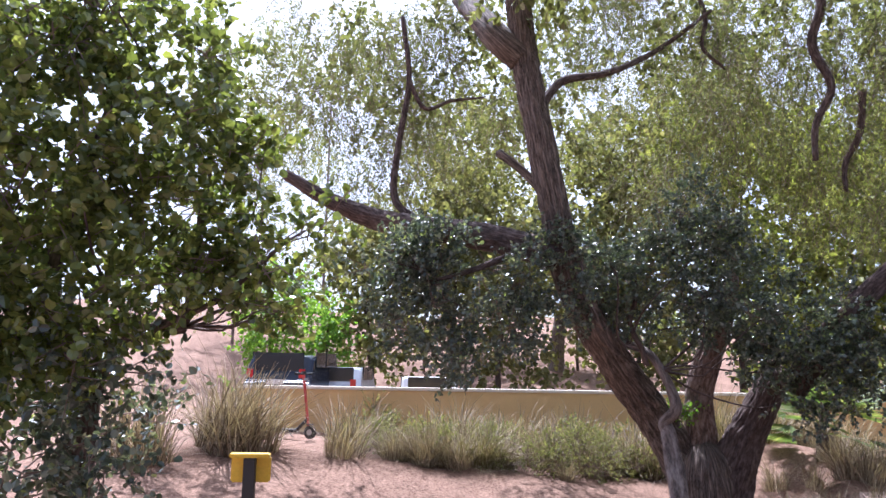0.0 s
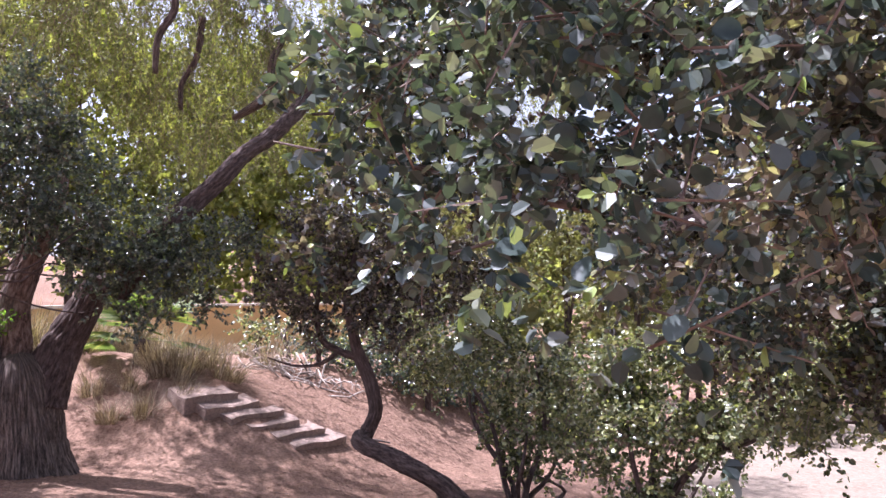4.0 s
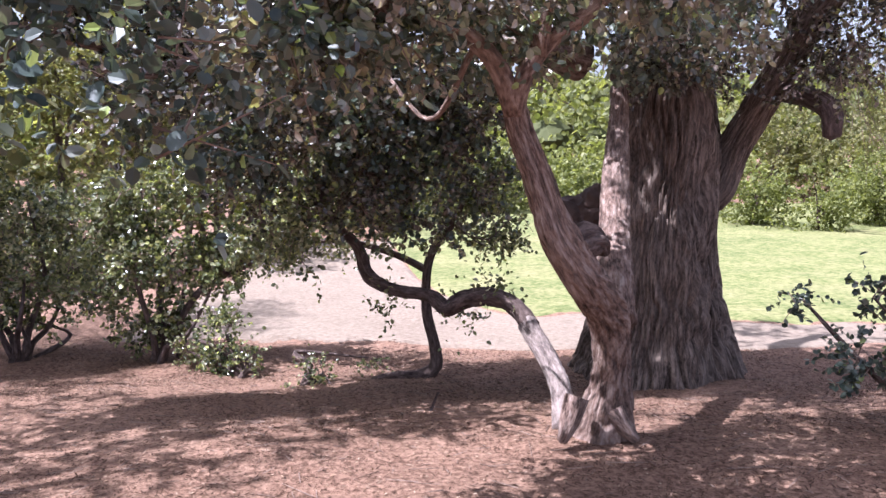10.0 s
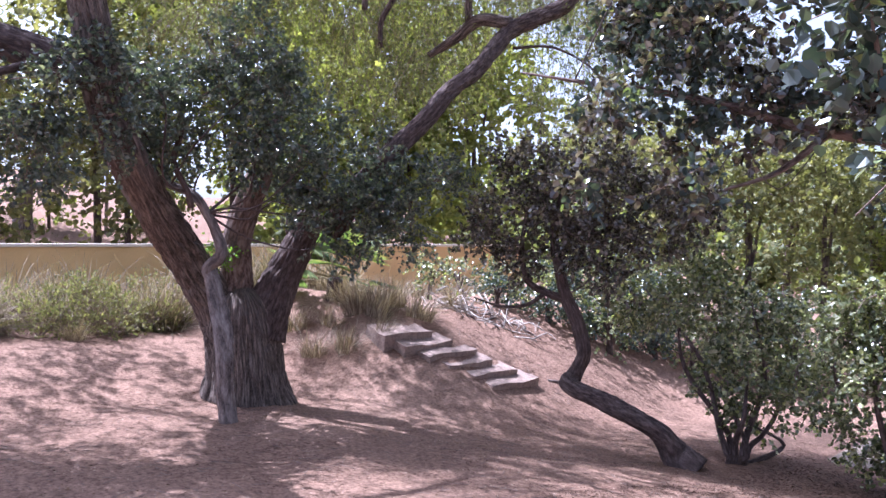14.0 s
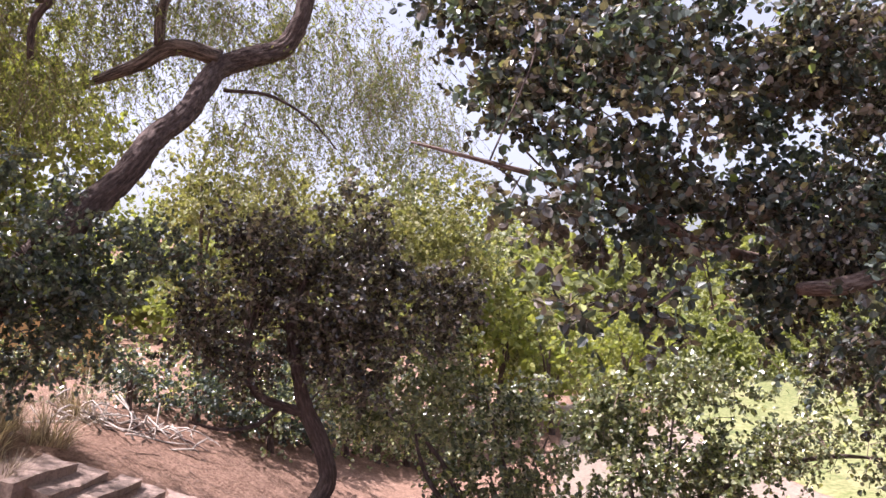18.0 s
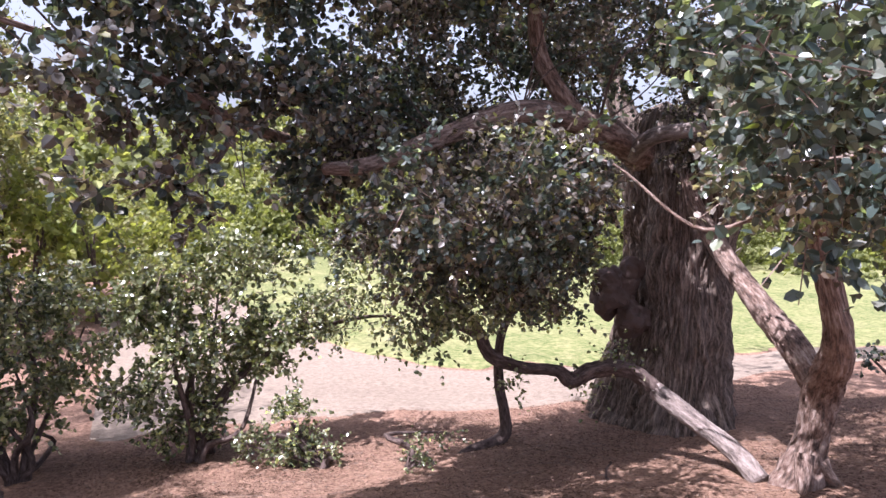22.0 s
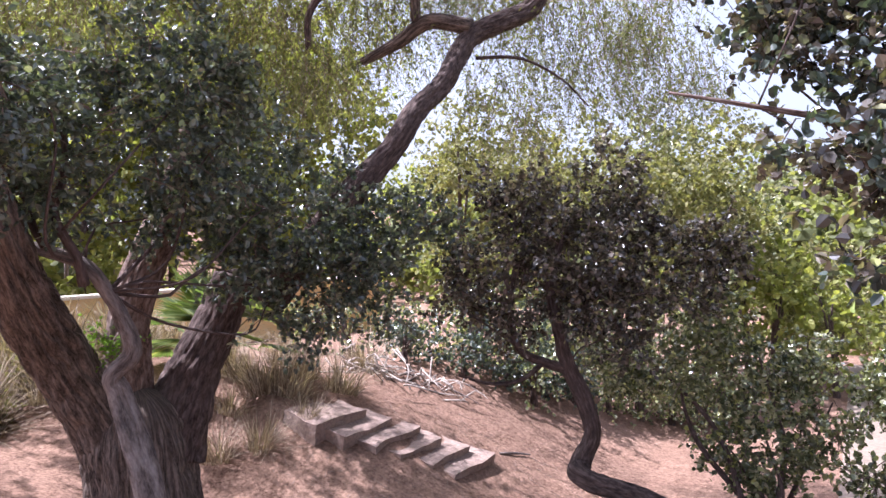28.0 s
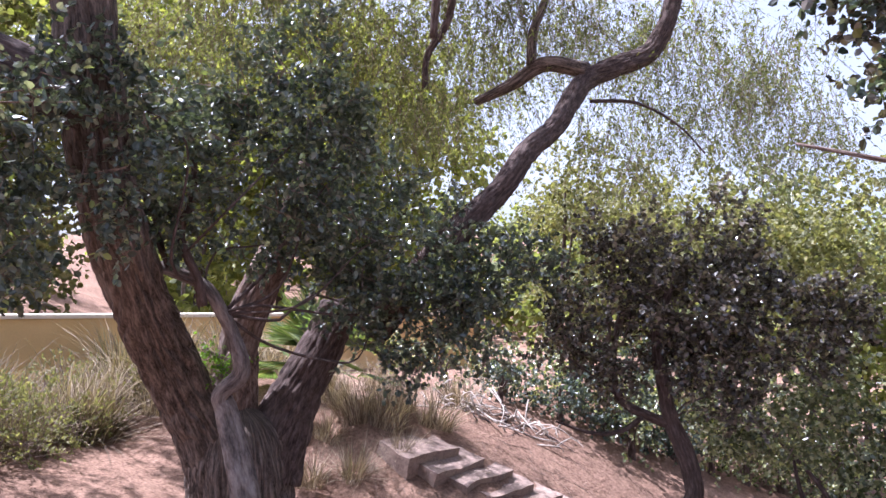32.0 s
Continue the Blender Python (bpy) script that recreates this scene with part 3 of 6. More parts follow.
def band(name, xs, near, away, steps, mat, lift, label, category):
    """A strip of ground between two lines y = near(x) and y = away(x)."""
    X = np.repeat(xs[:, None], steps, 1)
    s = np.linspace(0, 1, steps)[None]
    Y = near(xs)[:, None] * (1 - s) + away(xs)[:, None] * s
    # the rim dips into the dirt
    edge = np.minimum(np.minimum(s, 1 - s) * steps / 2.0, 1) + 0 * X
    Z = h(X, Y) + rough(X, Y) + lift * (edge * 1.6 - 0.6)
    n = steps
    i, j = np.meshgrid(np.arange(len(xs) - 1), np.arange(n - 1), indexing="ij")
    q = (i * n + j).ravel()
    me = raw_mesh(name, np.stack([X, Y, Z], -1).reshape(-1, 3), np.stack([q, q + n, q + n + 1, q + 1], 1), mat, True)
    return tagged(placed(name, me), label, category, kind="structure")


band("lawn", np.arange(-3.2, 34, 0.2), shore, lambda x: 44 + 0.8 * np.sin(x * 0.5), 90, TURF, 0.045, "sunlit yellow-green park lawn", "lawn")
band("sand_path", np.arange(-4.2, 9, 0.2), lambda x: 8.9 - 0.3 * np.sin(x * 0.7) + 0.03 * np.maximum(0, -x - 2) ** 2, lambda x: np.minimum(shore(x) + 0.15, 22.0 + 0.8 * np.sin(x)), 40, SAND, 0.02, "pale sandy path along the lawn", "path")

# dry leaf litter on the bank
n = 85000
g = np.random.default_rng(21)
lx, ly = g.uniform(-9.5, 5.5, n), 0.8 + 9.5 * g.random(n) ** 0.8
keep = ly < 9.2 + 0.5 * np.sin(lx * 2.3)
lx, ly = lx[keep], ly[keep]
lp = np.stack([lx, ly, h(lx, ly) + rough(lx, ly) + 0.008], -1)
v, f = leaflet_arrays(lp, g.standard_normal((len(lx), 3)) * np.array((1, 1, 0.12)), np.array((0, 0, 1.0)) + 0.35 * g.standard_normal((len(lx), 3)), g.uniform(0.010, 0.028, len(lx)), 0.2)
tagged(placed("leaf_litter", raw_mesh("leaf_litter", v, f, LITTER)), "dry brown fallen leaves on the dirt", "leaf litter", kind="stuff")
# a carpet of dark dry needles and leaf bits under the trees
# its brown is also deepened to make up for weak canopy shade
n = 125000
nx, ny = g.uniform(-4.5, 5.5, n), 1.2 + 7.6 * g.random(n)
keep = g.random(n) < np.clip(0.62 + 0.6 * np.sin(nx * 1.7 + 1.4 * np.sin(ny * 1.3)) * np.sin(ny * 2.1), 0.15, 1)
nx, ny = nx[keep], ny[keep]
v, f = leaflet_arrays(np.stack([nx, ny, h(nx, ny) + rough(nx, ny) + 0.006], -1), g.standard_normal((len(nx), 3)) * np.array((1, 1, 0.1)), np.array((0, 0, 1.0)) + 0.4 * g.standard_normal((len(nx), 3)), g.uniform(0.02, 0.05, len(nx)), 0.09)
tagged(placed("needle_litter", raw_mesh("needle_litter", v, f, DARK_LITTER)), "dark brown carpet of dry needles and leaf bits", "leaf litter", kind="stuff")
n = 3800
tx, ty = g.uniform(-9, 5, n), g.uniform(1, 9.5, n)
ang = g.uniform(0, 6.28, n)
tl = 0.04 + 0.2 * g.random(n) ** 3
a = np.stack([tx, ty, h(tx, ty) + rough(tx, ty) + 0.008], -1)
bx, by = tx + np.cos(ang) * tl, ty + np.sin(ang) * tl
b = np.stack([bx, by, h(bx, by) + rough(bx, by) + 0.012], -1)
v, f, uv = sticks(a, b, 0.003, 0.0015)
tagged(placed("fallen_twigs", raw_mesh("fallen_twigs", v, f, TWIG, False, uv)), "thin broken twigs lying on the dirt", "twigs", kind="stuff")

# ---- garden steps ----
steps = thing("garden_steps", (-8.4, 7.9, 0.3), "rustic flight of low stone steps set in the dirt bank", "steps")
FOOT, RISE = Vector((-7.98, 7.9, 0.50)), Vector((-0.215, -0.2, 0.128))
for k in range(6):
    bm = bmesh.new()
    bmesh.ops.create_cube(bm, size=1.0)
    bmesh.ops.subdivide_edges(bm, edges=bm.edges[:], cuts=5, use_grid_fill=True)
    bmesh.ops.scale(bm, vec=(0.5, 0.92 - 0.06 * (k % 3), 0.36), verts=bm.verts)
    for q in bm.verts:
        q.co += Vector(noise.noise_vector(q.co * 3.1 + Vector((k * 7.3, 0, 0)))) * 0.028 + Vector(noise.noise_vector(q.co * 9 + Vector((0, k * 5.1, 0)))) * 0.012
    ob = part("stone_step", bm, STONE, steps)
    ob.matrix_local = Matrix.Translation(FOOT + RISE * k - steps.location + Vector((0, 0.08 + 0.04 * (k % 2), -0.26))) @ Matrix.Rotation(0.05 * math.sin(k * 2.3) - 0.03, 4, "Z") @ Matrix.Rotation(0.22, 4, "Y")

# ---- pepper tree with forked trunk ----
T1 = thing("pepper_tree", (-8.35, 4.6, 0.42), "old pepper tree with forked furrowed trunk and hanging sprays", "tree")
limb("trunk", [(-8.98, 4.61, 0.02, 0.8), (-8.98, 4.63, 0.26, 0.6), (-8.98, 4.62, 0.51, 0.49), (-8.98, 4.61, 0.83, 0.43), (-8.99, 4.58, 1.32, 0.41), (-8.99, 4.56, 1.53, 0.34), (-8.99, 4.55, 1.66, 0.22), (-8.99, 4.55, 1.73, 0.07)], BARK_PEPPER, T1, sides=330, step=0.03, knots=0.035, relief=0.055, across=0.055, along=0.3, seed=1)
lead = [(-9.08, 4.51, 1.05, 0.234), (-9.11, 4.29, 1.53, 0.225), (-9.02, 3.92, 2.07, 0.207), (-8.58, 3.3, 2.71, 0.18), (-8.08, 2.76, 3.36, 0.165), (-7.88, 2.47, 4.3, 0.155), (-7.84, 2.29, 5.15, 0.145), (-7.9, 2.16, 5.98, 0.135), (-7.82, 2.05, 6.91, 0.12)]
limb("limb", lead, BARK_PEPPER, T1, "dark leaning main limb", sides=170, step=0.035, knots=0.05, relief=0.04, across=0.05, along=0.26, seed=2)
mid_l = [(-9.08, 4.59, 1.32, 0.194), (-9.06, 4.55, 1.8, 0.179), (-8.99, 4.53, 2.29, 0.16), (-8.84, 4.59, 2.72, 0.145), (-8.73, 4.72, 3.15, 0.126), (-8.73, 4.92, 3.8, 0.049)]
limb("limb", mid_l, BARK_RED, T1, "reddish upright limb", sides=110, step=0.035, knots=0.05, relief=0.025, across=0.045, along=0.2, seed=3)
limb("limb", [(-8.86, 4.75, 1.16, 0.27), (-8.8, 4.88, 1.59, 0.235), (-8.71, 5.05, 2.0, 0.195), (-8.63, 5.18, 2.32, 0.17), (-8.58, 5.26, 2.54, 0.165), (-8.57, 5.27, 2.58, 0.13)], BARK_DARK, T1, "sawn-off limb with a dark hollow end", sides=150, step=0.03, knots=0.06, relief=0.04, across=0.05, along=0.22, seed=4)
over = [(-8.2, 5.23, 2.36) + (0.139,), (-7.71, 5.51, 3.06) + (0.123,), (-7.44, 5.94, 3.59) + (0.102,), (-7.37, 6.34, 4.02) + (0.094,), (-7.31, 6.72, 4.31) + (0.098,), (-7.31, 7.29, 4.86) + (0.098,), (-7.11, 7.61, 5.07) + (0.102,), (-6.86, 7.93, 5.29) + (0.098,), (-6.73, 8.09, 5.76) + (0.090,), (-6.77, 8.18, 6.28) + (0.082,), (-7.0, 8.2, 7.01) + (0.066,)]
limb("limb", over, BARK_DARK, T1, "long dark limb arching overhead", sides=90, step=0.035, knots=0.09, relief=0.022, across=0.04, along=0.15, seed=5)
limb("branch", [(-7.28, 7.3, 4.98) + (0.09,), (-7.7, 7.19, 5.08) + (0.08,), (-8.03, 7.11, 4.9) + (0.07,), (-8.4, 6.98, 4.72) + (0.045,)], BARK_PEPPER, T1, sides=16, seed=6)
limb("branch", [(-7.82, 7.12, 5.08) + (0.05,), (-7.81, 7.13, 5.42) + (0.05,), (-7.75, 7.28, 5.8) + (0.04,)], BARK_PEPPER, T1, sides=12, seed=7)
limb("branch", [(-8.48, 6.21, 4.7) + (0.03,), (-8.47, 6.22, 5.03) + (0.035,), (-8.32, 6.33, 5.38) + (0.04,), (-8.27, 6.37, 5.89) + (0.05,)], BARK_DARK, T1, sides=12, seed=8)
limb("branch", [(-7.25, 7.32, 4.67) + (0.02,), (-6.88, 7.6, 4.67) + (0.017,), (-6.55, 7.84, 4.47) + (0.013,), (-6.32, 8.02, 4.19) + (0.008,)], BARK_DARK, T1, sides=8, seed=9)
limb("branch", [(-7.86, 2.34, 5.31) + (0.05,), (-8.0, 2.62, 5.68) + (0.045,), (-8.14, 3.2, 5.88) + (0.04,), (-8.51, 3.92, 6.35) + (0.03,), (-8.34, 4.55, 6.83) + (0.02,)], BARK_DARK, T1, sides=12, seed=10)
limb("branch", [(-7.96, 2.37, 4.43) + (0.05,), (-8.01, 2.13, 4.68) + (0.045,), (-8.05, 1.91, 4.85) + (0.05,)], BARK_PEPPER, T1, "broken stub", sides=12, seed=11)
limb("limb", [(-7.91, 2.13, 5.88) + (0.16,), (-7.96, 1.85, 6.15) + (0.15,), (-8.9, 1.61, 7.05) + (0.13,)], BARK_PEPPER, T1, sides=20, furrow=0.04, furrows=10, seed=12)
left_l = [(-7.91, 2.57, 3.69) + (0.16,), (-8.25, 1.95, 3.93) + (0.15,), (-8.54, 1.2, 4.08) + (0.14,), (-8.97, 0.61, 4.25) + (0.12,), (-8.95, 0.04, 4.46) + (0.09,), (-8.91, -0.45, 4.73) + (0.06,)]
limb("limb", left_l, BARK_DARK, T1, "dark level limb", sides=70, step=0.04, relief=0.02, across=0.045, along=0.15, seed=13)
limb("branch", [(-8.95, 1.13, 4.23) + (0.05,), (-8.96, 0.83, 4.51) + (0.045,), (-8.96, 0.87, 5.21) + (0.04,), (-8.96, 0.97, 5.97) + (0.035,), (-8.96, 0.87, 6.8) + (0.03,)], BARK_DARK, T1, sides=12, seed=14)
limb("branch", [(-8.96, 0.97, 5.97) + (0.03,), (-8.95, 1.17, 5.63) + (0.028,), (-9.02, 1.5, 5.77) + (0.02,), (-8.97, 1.9, 5.82) + (0.012,)], BARK_DARK, T1, sides=10, seed=15)
limb("branch", [(-7.76, 5.39, 4.84) + (0.03,), (-7.74, 5.41, 5.25) + (0.04,), (-7.65, 5.56, 5.66) + (0.045,), (-7.74, 5.42, 6.18) + (0.05,), (-7.67, 5.52, 6.68) + (0.05,), (-7.73, 5.42, 7.28) + (0.05,)], BARK_DARK, T1, sides=12, seed=16)
limb("branch", [(-8.37, 4.71, 6.11) + (0.02,), (-8.48, 4.49, 6.42) + (0.025,), (-8.46, 4.53, 6.8) + (0.03,), (-8.52, 4.4, 7.35) + (0.03,)], BARK_DARK, T1, sides=10, seed=17)
weeping(T1, [(-8.89, 7.37, 5.37, 0.82), (-8.07, 8.24, 6.13, 0.92), (-7.03, 9.15, 5.69, 0.96), (-6.26, 9.81, 5.47, 0.86), (-9.5, 7.53, 4.85, 0.6), (-7.79, 9.17, 4.76, 0.64), (-10.36, 0.28, 7.22, 1.07), (-10.11, 1.59, 7.16, 0.9), (-9.36, 3.94, 7.36, 1.02), (-8.9, 4.99, 6.99, 0.88), (-8.47, 6.48, 6.87, 1.07), (-7.4, 7.45, 7.02, 1.04), (-9.22, 3.08, 7.95, 0.98), (-11.66, 0.83, 5.6, 0.86), (-10.24, 5.35, 5.8, 0.84), (-11.47, 5.33, 5.7, 0.94), (-9.48, 6.49, 5.58, 0.67), (-7.13, 10.49, 5.01, 0.71), (-5.85, 10.82, 5.07, 0.71), (-10.61, -0.51, 6.26, 0.86), (-10.46, 2.61, 6.62, 0.78), (-9.15, 5.99, 6.24, 0.78), (-8.27, 7.23, 6.41, 0.86), (-10.12, 4.75, 6.6, 0.73), (-11.14, 1.25, 6.27, 0.74)], 230, LEAF_PEPPER, seed=30, length=(0.3, 1.2), per=28)

# Foliage mostly out of view, added to throw dappled shade on the ground.
foliage(T1, [(-9, 4.2, 7.0, 0.8), (-10.6, 5.5, 7.2, 1.0), (-8, 6.2, 7.3, 0.8), (-11, 3.5, 6.9, 0.9), (-6.8, 4.9, 7.0, 0.7), (-9.5, 7, 7.4, 0.9), (-7.4, 2.4, 6.9, 0.8), (-12, 6.5, 7.0, 1.0), (-10, 1.8, 7.0, 0.9), (-7.6, 3.7, 7.4, 0.6), (-6.2, 3.0, 6.9, 0.7), (-12.8, 1.0, 7.2, 0.9), (-13.6, 2.6, 7.4, 1.0), (-14.2, 4.4, 7.6, 1.0), (-12.4, -0.8, 7.2, 0.9), (-13.2, -2.2, 7.4, 0.9), (-11.4, 0.2, 7.4, 0.7)], 50, 0.11, 0.26, LEAF_PEPPER, seed=31, leaves=9, bare=0, fill=2.0, twig=0.5, name="added_shade_crown")

weeping(T1, [(-10.09, 6.91, 5.77, 0.81), (-9.69, 7.93, 6.24, 0.85), (-9.09, 8.97, 6.1, 0.82), (-8.09, 9.51, 6.35, 0.82), (-7.2, 10.41, 6.42, 0.86), (-6.51, 11.13, 5.87, 0.74), (-11.02, 7.4, 5.05, 0.67), (-9.95, 9.6, 5.41, 0.74), (-8.34, 11.04, 5.64, 0.69)], 120, LEAF_LIME, seed=32, length=(0.4, 1.4), per=28)

# ---- berry shrub-tree in front of the pepper tree ----
T2 = thing("berry_tree", (-7.28, 3.6, 0.45), "multi-stemmed shrub tree with a smooth pale twisted stem and leathery leaves", "tree")
pale = [(-7.86, 3.84, 0.15, 0.098), (-7.88, 3.78, 0.7, 0.087), (-7.89, 3.77, 1.2, 0.085), (-8.19, 3.81, 1.83, 0.077), (-8.23, 3.77, 1.98, 0.065), (-8.15, 3.87, 2.13, 0.067), (-8.19, 3.82, 2.37, 0.051), (-8.24, 3.76, 2.53, 0.048), (-8.31, 3.65, 2.72, 0.043), (-8.5, 3.5, 2.82, 0.039), (-8.58, 3.36, 2.88, 0.034), (-8.72, 3.24, 3.09, 0.026)]
limb("stem", pale, BARK_PALE, T2, "smooth pale grey twisted stem", sides=60, step=0.03, knots=0.13, relief=0.010, across=0.05, along=0.3, seed=20)
limb("stem", [(-8.25, 3.6, 2.59, 0.035), (-8.23, 3.54, 2.77, 0.03), (-8.3, 3.44, 3.05, 0.03), (-8.26, 3.5, 3.33, 0.025), (-8.27, 3.48, 3.66, 0.02)], BARK_DARK, T2, sides=12, seed=21)
CL2 = [(-8.29, 3.26, 3.86, 0.389), (-8.11, 3.7, 4.04, 0.378), (-7.87, 4.13, 3.99, 0.421), (-8.0, 3.83, 3.55, 0.421), (-8.25, 3.33, 3.4, 0.335), (-7.82, 4.32, 3.46, 0.41), (-7.69, 4.88, 3.13, 0.421), (-8.33, 4.26, 3.12, 0.335), (-7.69, 5.29, 2.71, 0.421), (-8.01, 4.89, 2.68, 0.346), (-7.43, 5.72, 2.85, 0.41), (-7.68, 5.43, 2.27, 0.292), (-7.22, 6.1, 2.94, 0.378), (-8.42, 3.06, 3.54, 0.367), (-8.38, 3.7, 3.17, 0.313), (-8.1, 4.51, 3.05, 0.335), (-7.8, 4.78, 3.54, 0.292), (-7.68, 5.43, 3.17, 0.313), (-8.1, 5.1, 2.32, 0.227), (-7.49, 5.81, 2.38, 0.281), (-8.01, 3.98, 4.31, 0.313), (-7.63, 2.67, 3.62, 0.25), (-7.72, 2.52, 3.35, 0.23), (-7.7, 2.72, 3.15, 0.22), (-7.8, 2.75, 3.95, 0.2)]
foliage(T2, CL2, 330, 0.045, 0.34, LEAF_DARK, leaves=17, seed=40, fill=2.0)
branchlets(T2, pale[6:], CL2, 20, BARK_DARK, seed=41, radius=0.013)
CL2B = [(-7.82, 1.38, 3.5, 0.55), (-7.85, 1.02, 2.99, 0.34), (-7.85, 1.9, 2.95, 0.38), (-7.81, 1.46, 2.61, 0.29), (-7.91, 2.14, 3.55, 0.35), (-7.86, 0.78, 3.59, 0.34)]
T2B = thing("overhanging_branch", (-7.7, 1.6, 2.6), "leafy branch of a shrub tree hanging over the bank", "branch")
low = [(-8.48, 2.77, 3.98) + (0.05,), (-8.01, 2.15, 3.75) + (0.04,), (-7.8, 1.6, 3.51) + (0.03,), (-7.74, 1.15, 3.37) + (0.015,)]
limb("stem", low, BARK_DARK, T2B, sides=12, seed=42)
foliage(T2B, CL2B, 470, 0.045, 0.36, LEAF_DARK, leaves=15, seed=43, fill=2.0)
branchlets(T2B, low[1:], CL2B, 10, BARK_DARK, seed=44, radius=0.012)

# ---- crooked small tree by the steps ----
T3 = thing("crooked_tree", (-5.07, 7.57, -0.1), "small dark tree with a crooked snaking trunk", "tree")
snake = [(-4.85, 7.5, -0.12, 0.17), (-5.05, 7.45, 0.03, 0.15), (-5.2, 7.3, 0.28, 0.105), (-5.65, 7.15, 0.5, 0.1), (-6.15, 7.08, 0.66, 0.095), (-6.24, 7.26, 0.74) + (0.09,), (-6.13, 7.29, 1.01) + (0.08,), (-6.21, 7.27, 1.35) + (0.075,), (-6.33, 7.23, 1.64) + (0.07,), (-6.37, 7.16, 1.93) + (0.06,), (-6.44, 7.13, 2.4) + (0.045,), (-6.32, 7.18, 2.93) + (0.03,)]
limb("trunk", snake, BARK_DARK, T3, sides=60, step=0.03, knots=0.1, relief=0.018, across=0.04, along=0.1, seed=50)
fork = [(-6.34, 7.22, 1.61) + (0.05,), (-6.52, 7.1, 1.68) + (0.045,), (-6.73, 7.01, 1.82) + (0.04,), (-6.79, 6.98, 2.19) + (0.03,), (-6.73, 7.01, 2.67) + (0.02,)]
limb("branch", fork, BARK_DARK, T3, sides=12, seed=51)
limb("branch", [(-6.52, 7.1, 1.68, 0.028), (-6.67, 6.93, 1.54, 0.022), (-6.88, 6.73, 1.52, 0.016), (-7.1, 6.5, 1.62, 0.008)], BARK_DARK, T3, sides=10, seed=52)
CL3 = [(-6.7, 7.02, 3.04, 0.45), (-6.11, 7.36, 3.24, 0.48), (-6.28, 7.08, 2.72, 0.52), (-5.72, 7.47, 2.82, 0.54), (-6.95, 6.8, 2.57, 0.39), (-5.4, 7.65, 2.35, 0.49), (-5.9, 7.21, 2.21, 0.39), (-5.18, 7.8, 2.82, 0.41), (-6.63, 6.84, 2.11, 0.31), (-5.72, 7.27, 1.8, 0.21), (-7.13, 6.48, 2.32, 0.28)]
foliage(T3, CL3, 380, 0.046, 0.38, LEAF_DULL, leaves=15, seed=53, fill=2.0, twig=0.2)
branchlets(T3, snake[8:] + fork[2:], CL3, 26, BARK_DARK, seed=54, radius=0.014)

# ---- bushes on the bank ----


def bush(name, foot, clumps, density, size, mat, label, seed, stems=7, wide=0.38):
    b = thing(name, foot, label, "bush", "bushes on the bank")
    g = np.random.default_rng(seed)
    root = np.array(foot)
    for k in range(stems):
        c = np.array(clumps[k % len(clumps)])
        m = root + (c[:3] - root) * 0.5 + g.standard_normal(3) * 0.2
        limb("stem", [(*(root + g.standard_normal(3) * (0.05, 0.05, 0) - (0, 0, 0.06)), 0.04), (*(root * 0.7 + m * 0.3 + g.standard_normal(3) * 0.05), 0.034), (*m, 0.024), (*c[:3], 0.008)], BARK_DARK, b, sides=8, step=0.1, seed=seed + k)
    foliage(b, clumps, density * 1.25, size, wide, mat, seed=seed, fill=2.0, twig=0.2)
    return b


bush("leafy_bush", (-4.75, 8.2, -0.15), [(-5.6, 8.44, 1.46, 0.57), (-4.85, 8.78, 1.61, 0.53), (-4.8, 8.58, 0.88, 0.51), (-5.1, 8.45, 0.7, 0.36), (-4.18, 8.73, 1.17, 0.43), (-6.04, 8.44, 1.7, 0.49), (-4.7, 8.49, 0.24, 0.33), (-5.36, 8.7, 2.16, 0.43)], 270, 0.052, LEAF_FRESH, "open multi-stemmed bush with small glossy green leaves", 60, 7)
bush("leafy_bush", (-3.2, 8.15, -0.15), [(-3.48, 8.53, 1.35, 0.42), (-2.77, 8.47, 1.27, 0.39), (-3.15, 8.41, 0.82, 0.47), (-2.5, 8.33, 0.86, 0.32), (-3.39, 8.43, 0.28, 0.38), (-1.9, 8.51, 1.19, 0.28), (-2.86, 8.68, 1.73, 0.31), (-2.3, 8.7, 1.59, 0.25), (-3.91, 8.43, 1.26, 0.41), (-3.34, 8.51, 1.65, 0.39), (-2.58, 8.43, 1.74, 0.39), (-2.15, 8.35, 1.25, 0.33), (-2.95, 8.28, 0.98, 0.41), (-4.02, 8.32, 0.65, 0.35), (-3.18, 8.3, 0.32, 0.29)], 290, 0.052, LEAF_FRESH, "spreading bush with a leaning stem and small glossy leaves", 70, 7)
arching = thing("arching_branch", (-3.0, 8.4, -0.1), "long leafy branch arching out of a bush over the sand", "branch")
arc = [(-3.02, 8.38, -0.15, 0.045), (-3.0, 8.4, 0.27, 0.04), (-2.68, 8.4, 0.69, 0.036), (-2.27, 8.4, 0.88, 0.03), (-1.91, 8.4, 1.07, 0.026), (-1.41, 8.4, 1.17, 0.02), (-1.02, 8.4, 1.16, 0.01)]
limb("stem", arc, BARK_DARK, arching, sides=14, knots=0.1, seed=75)
ARC = [(-1.95, 8.4, 1.2, 0.17), (-1.5, 8.4, 1.3, 0.19), (-1.1, 8.4, 1.2, 0.17), (-2.3, 8.4, 1.0, 0.15), (-1.65, 8.4, 1.05, 0.13)]
foliage(arching, ARC, 620, 0.04, 0.38, LEAF_FRESH, seed=76, fill=2.0)
branchlets(arching, arc[3:], ARC, 10, BARK_DARK, seed=77, radius=0.008)
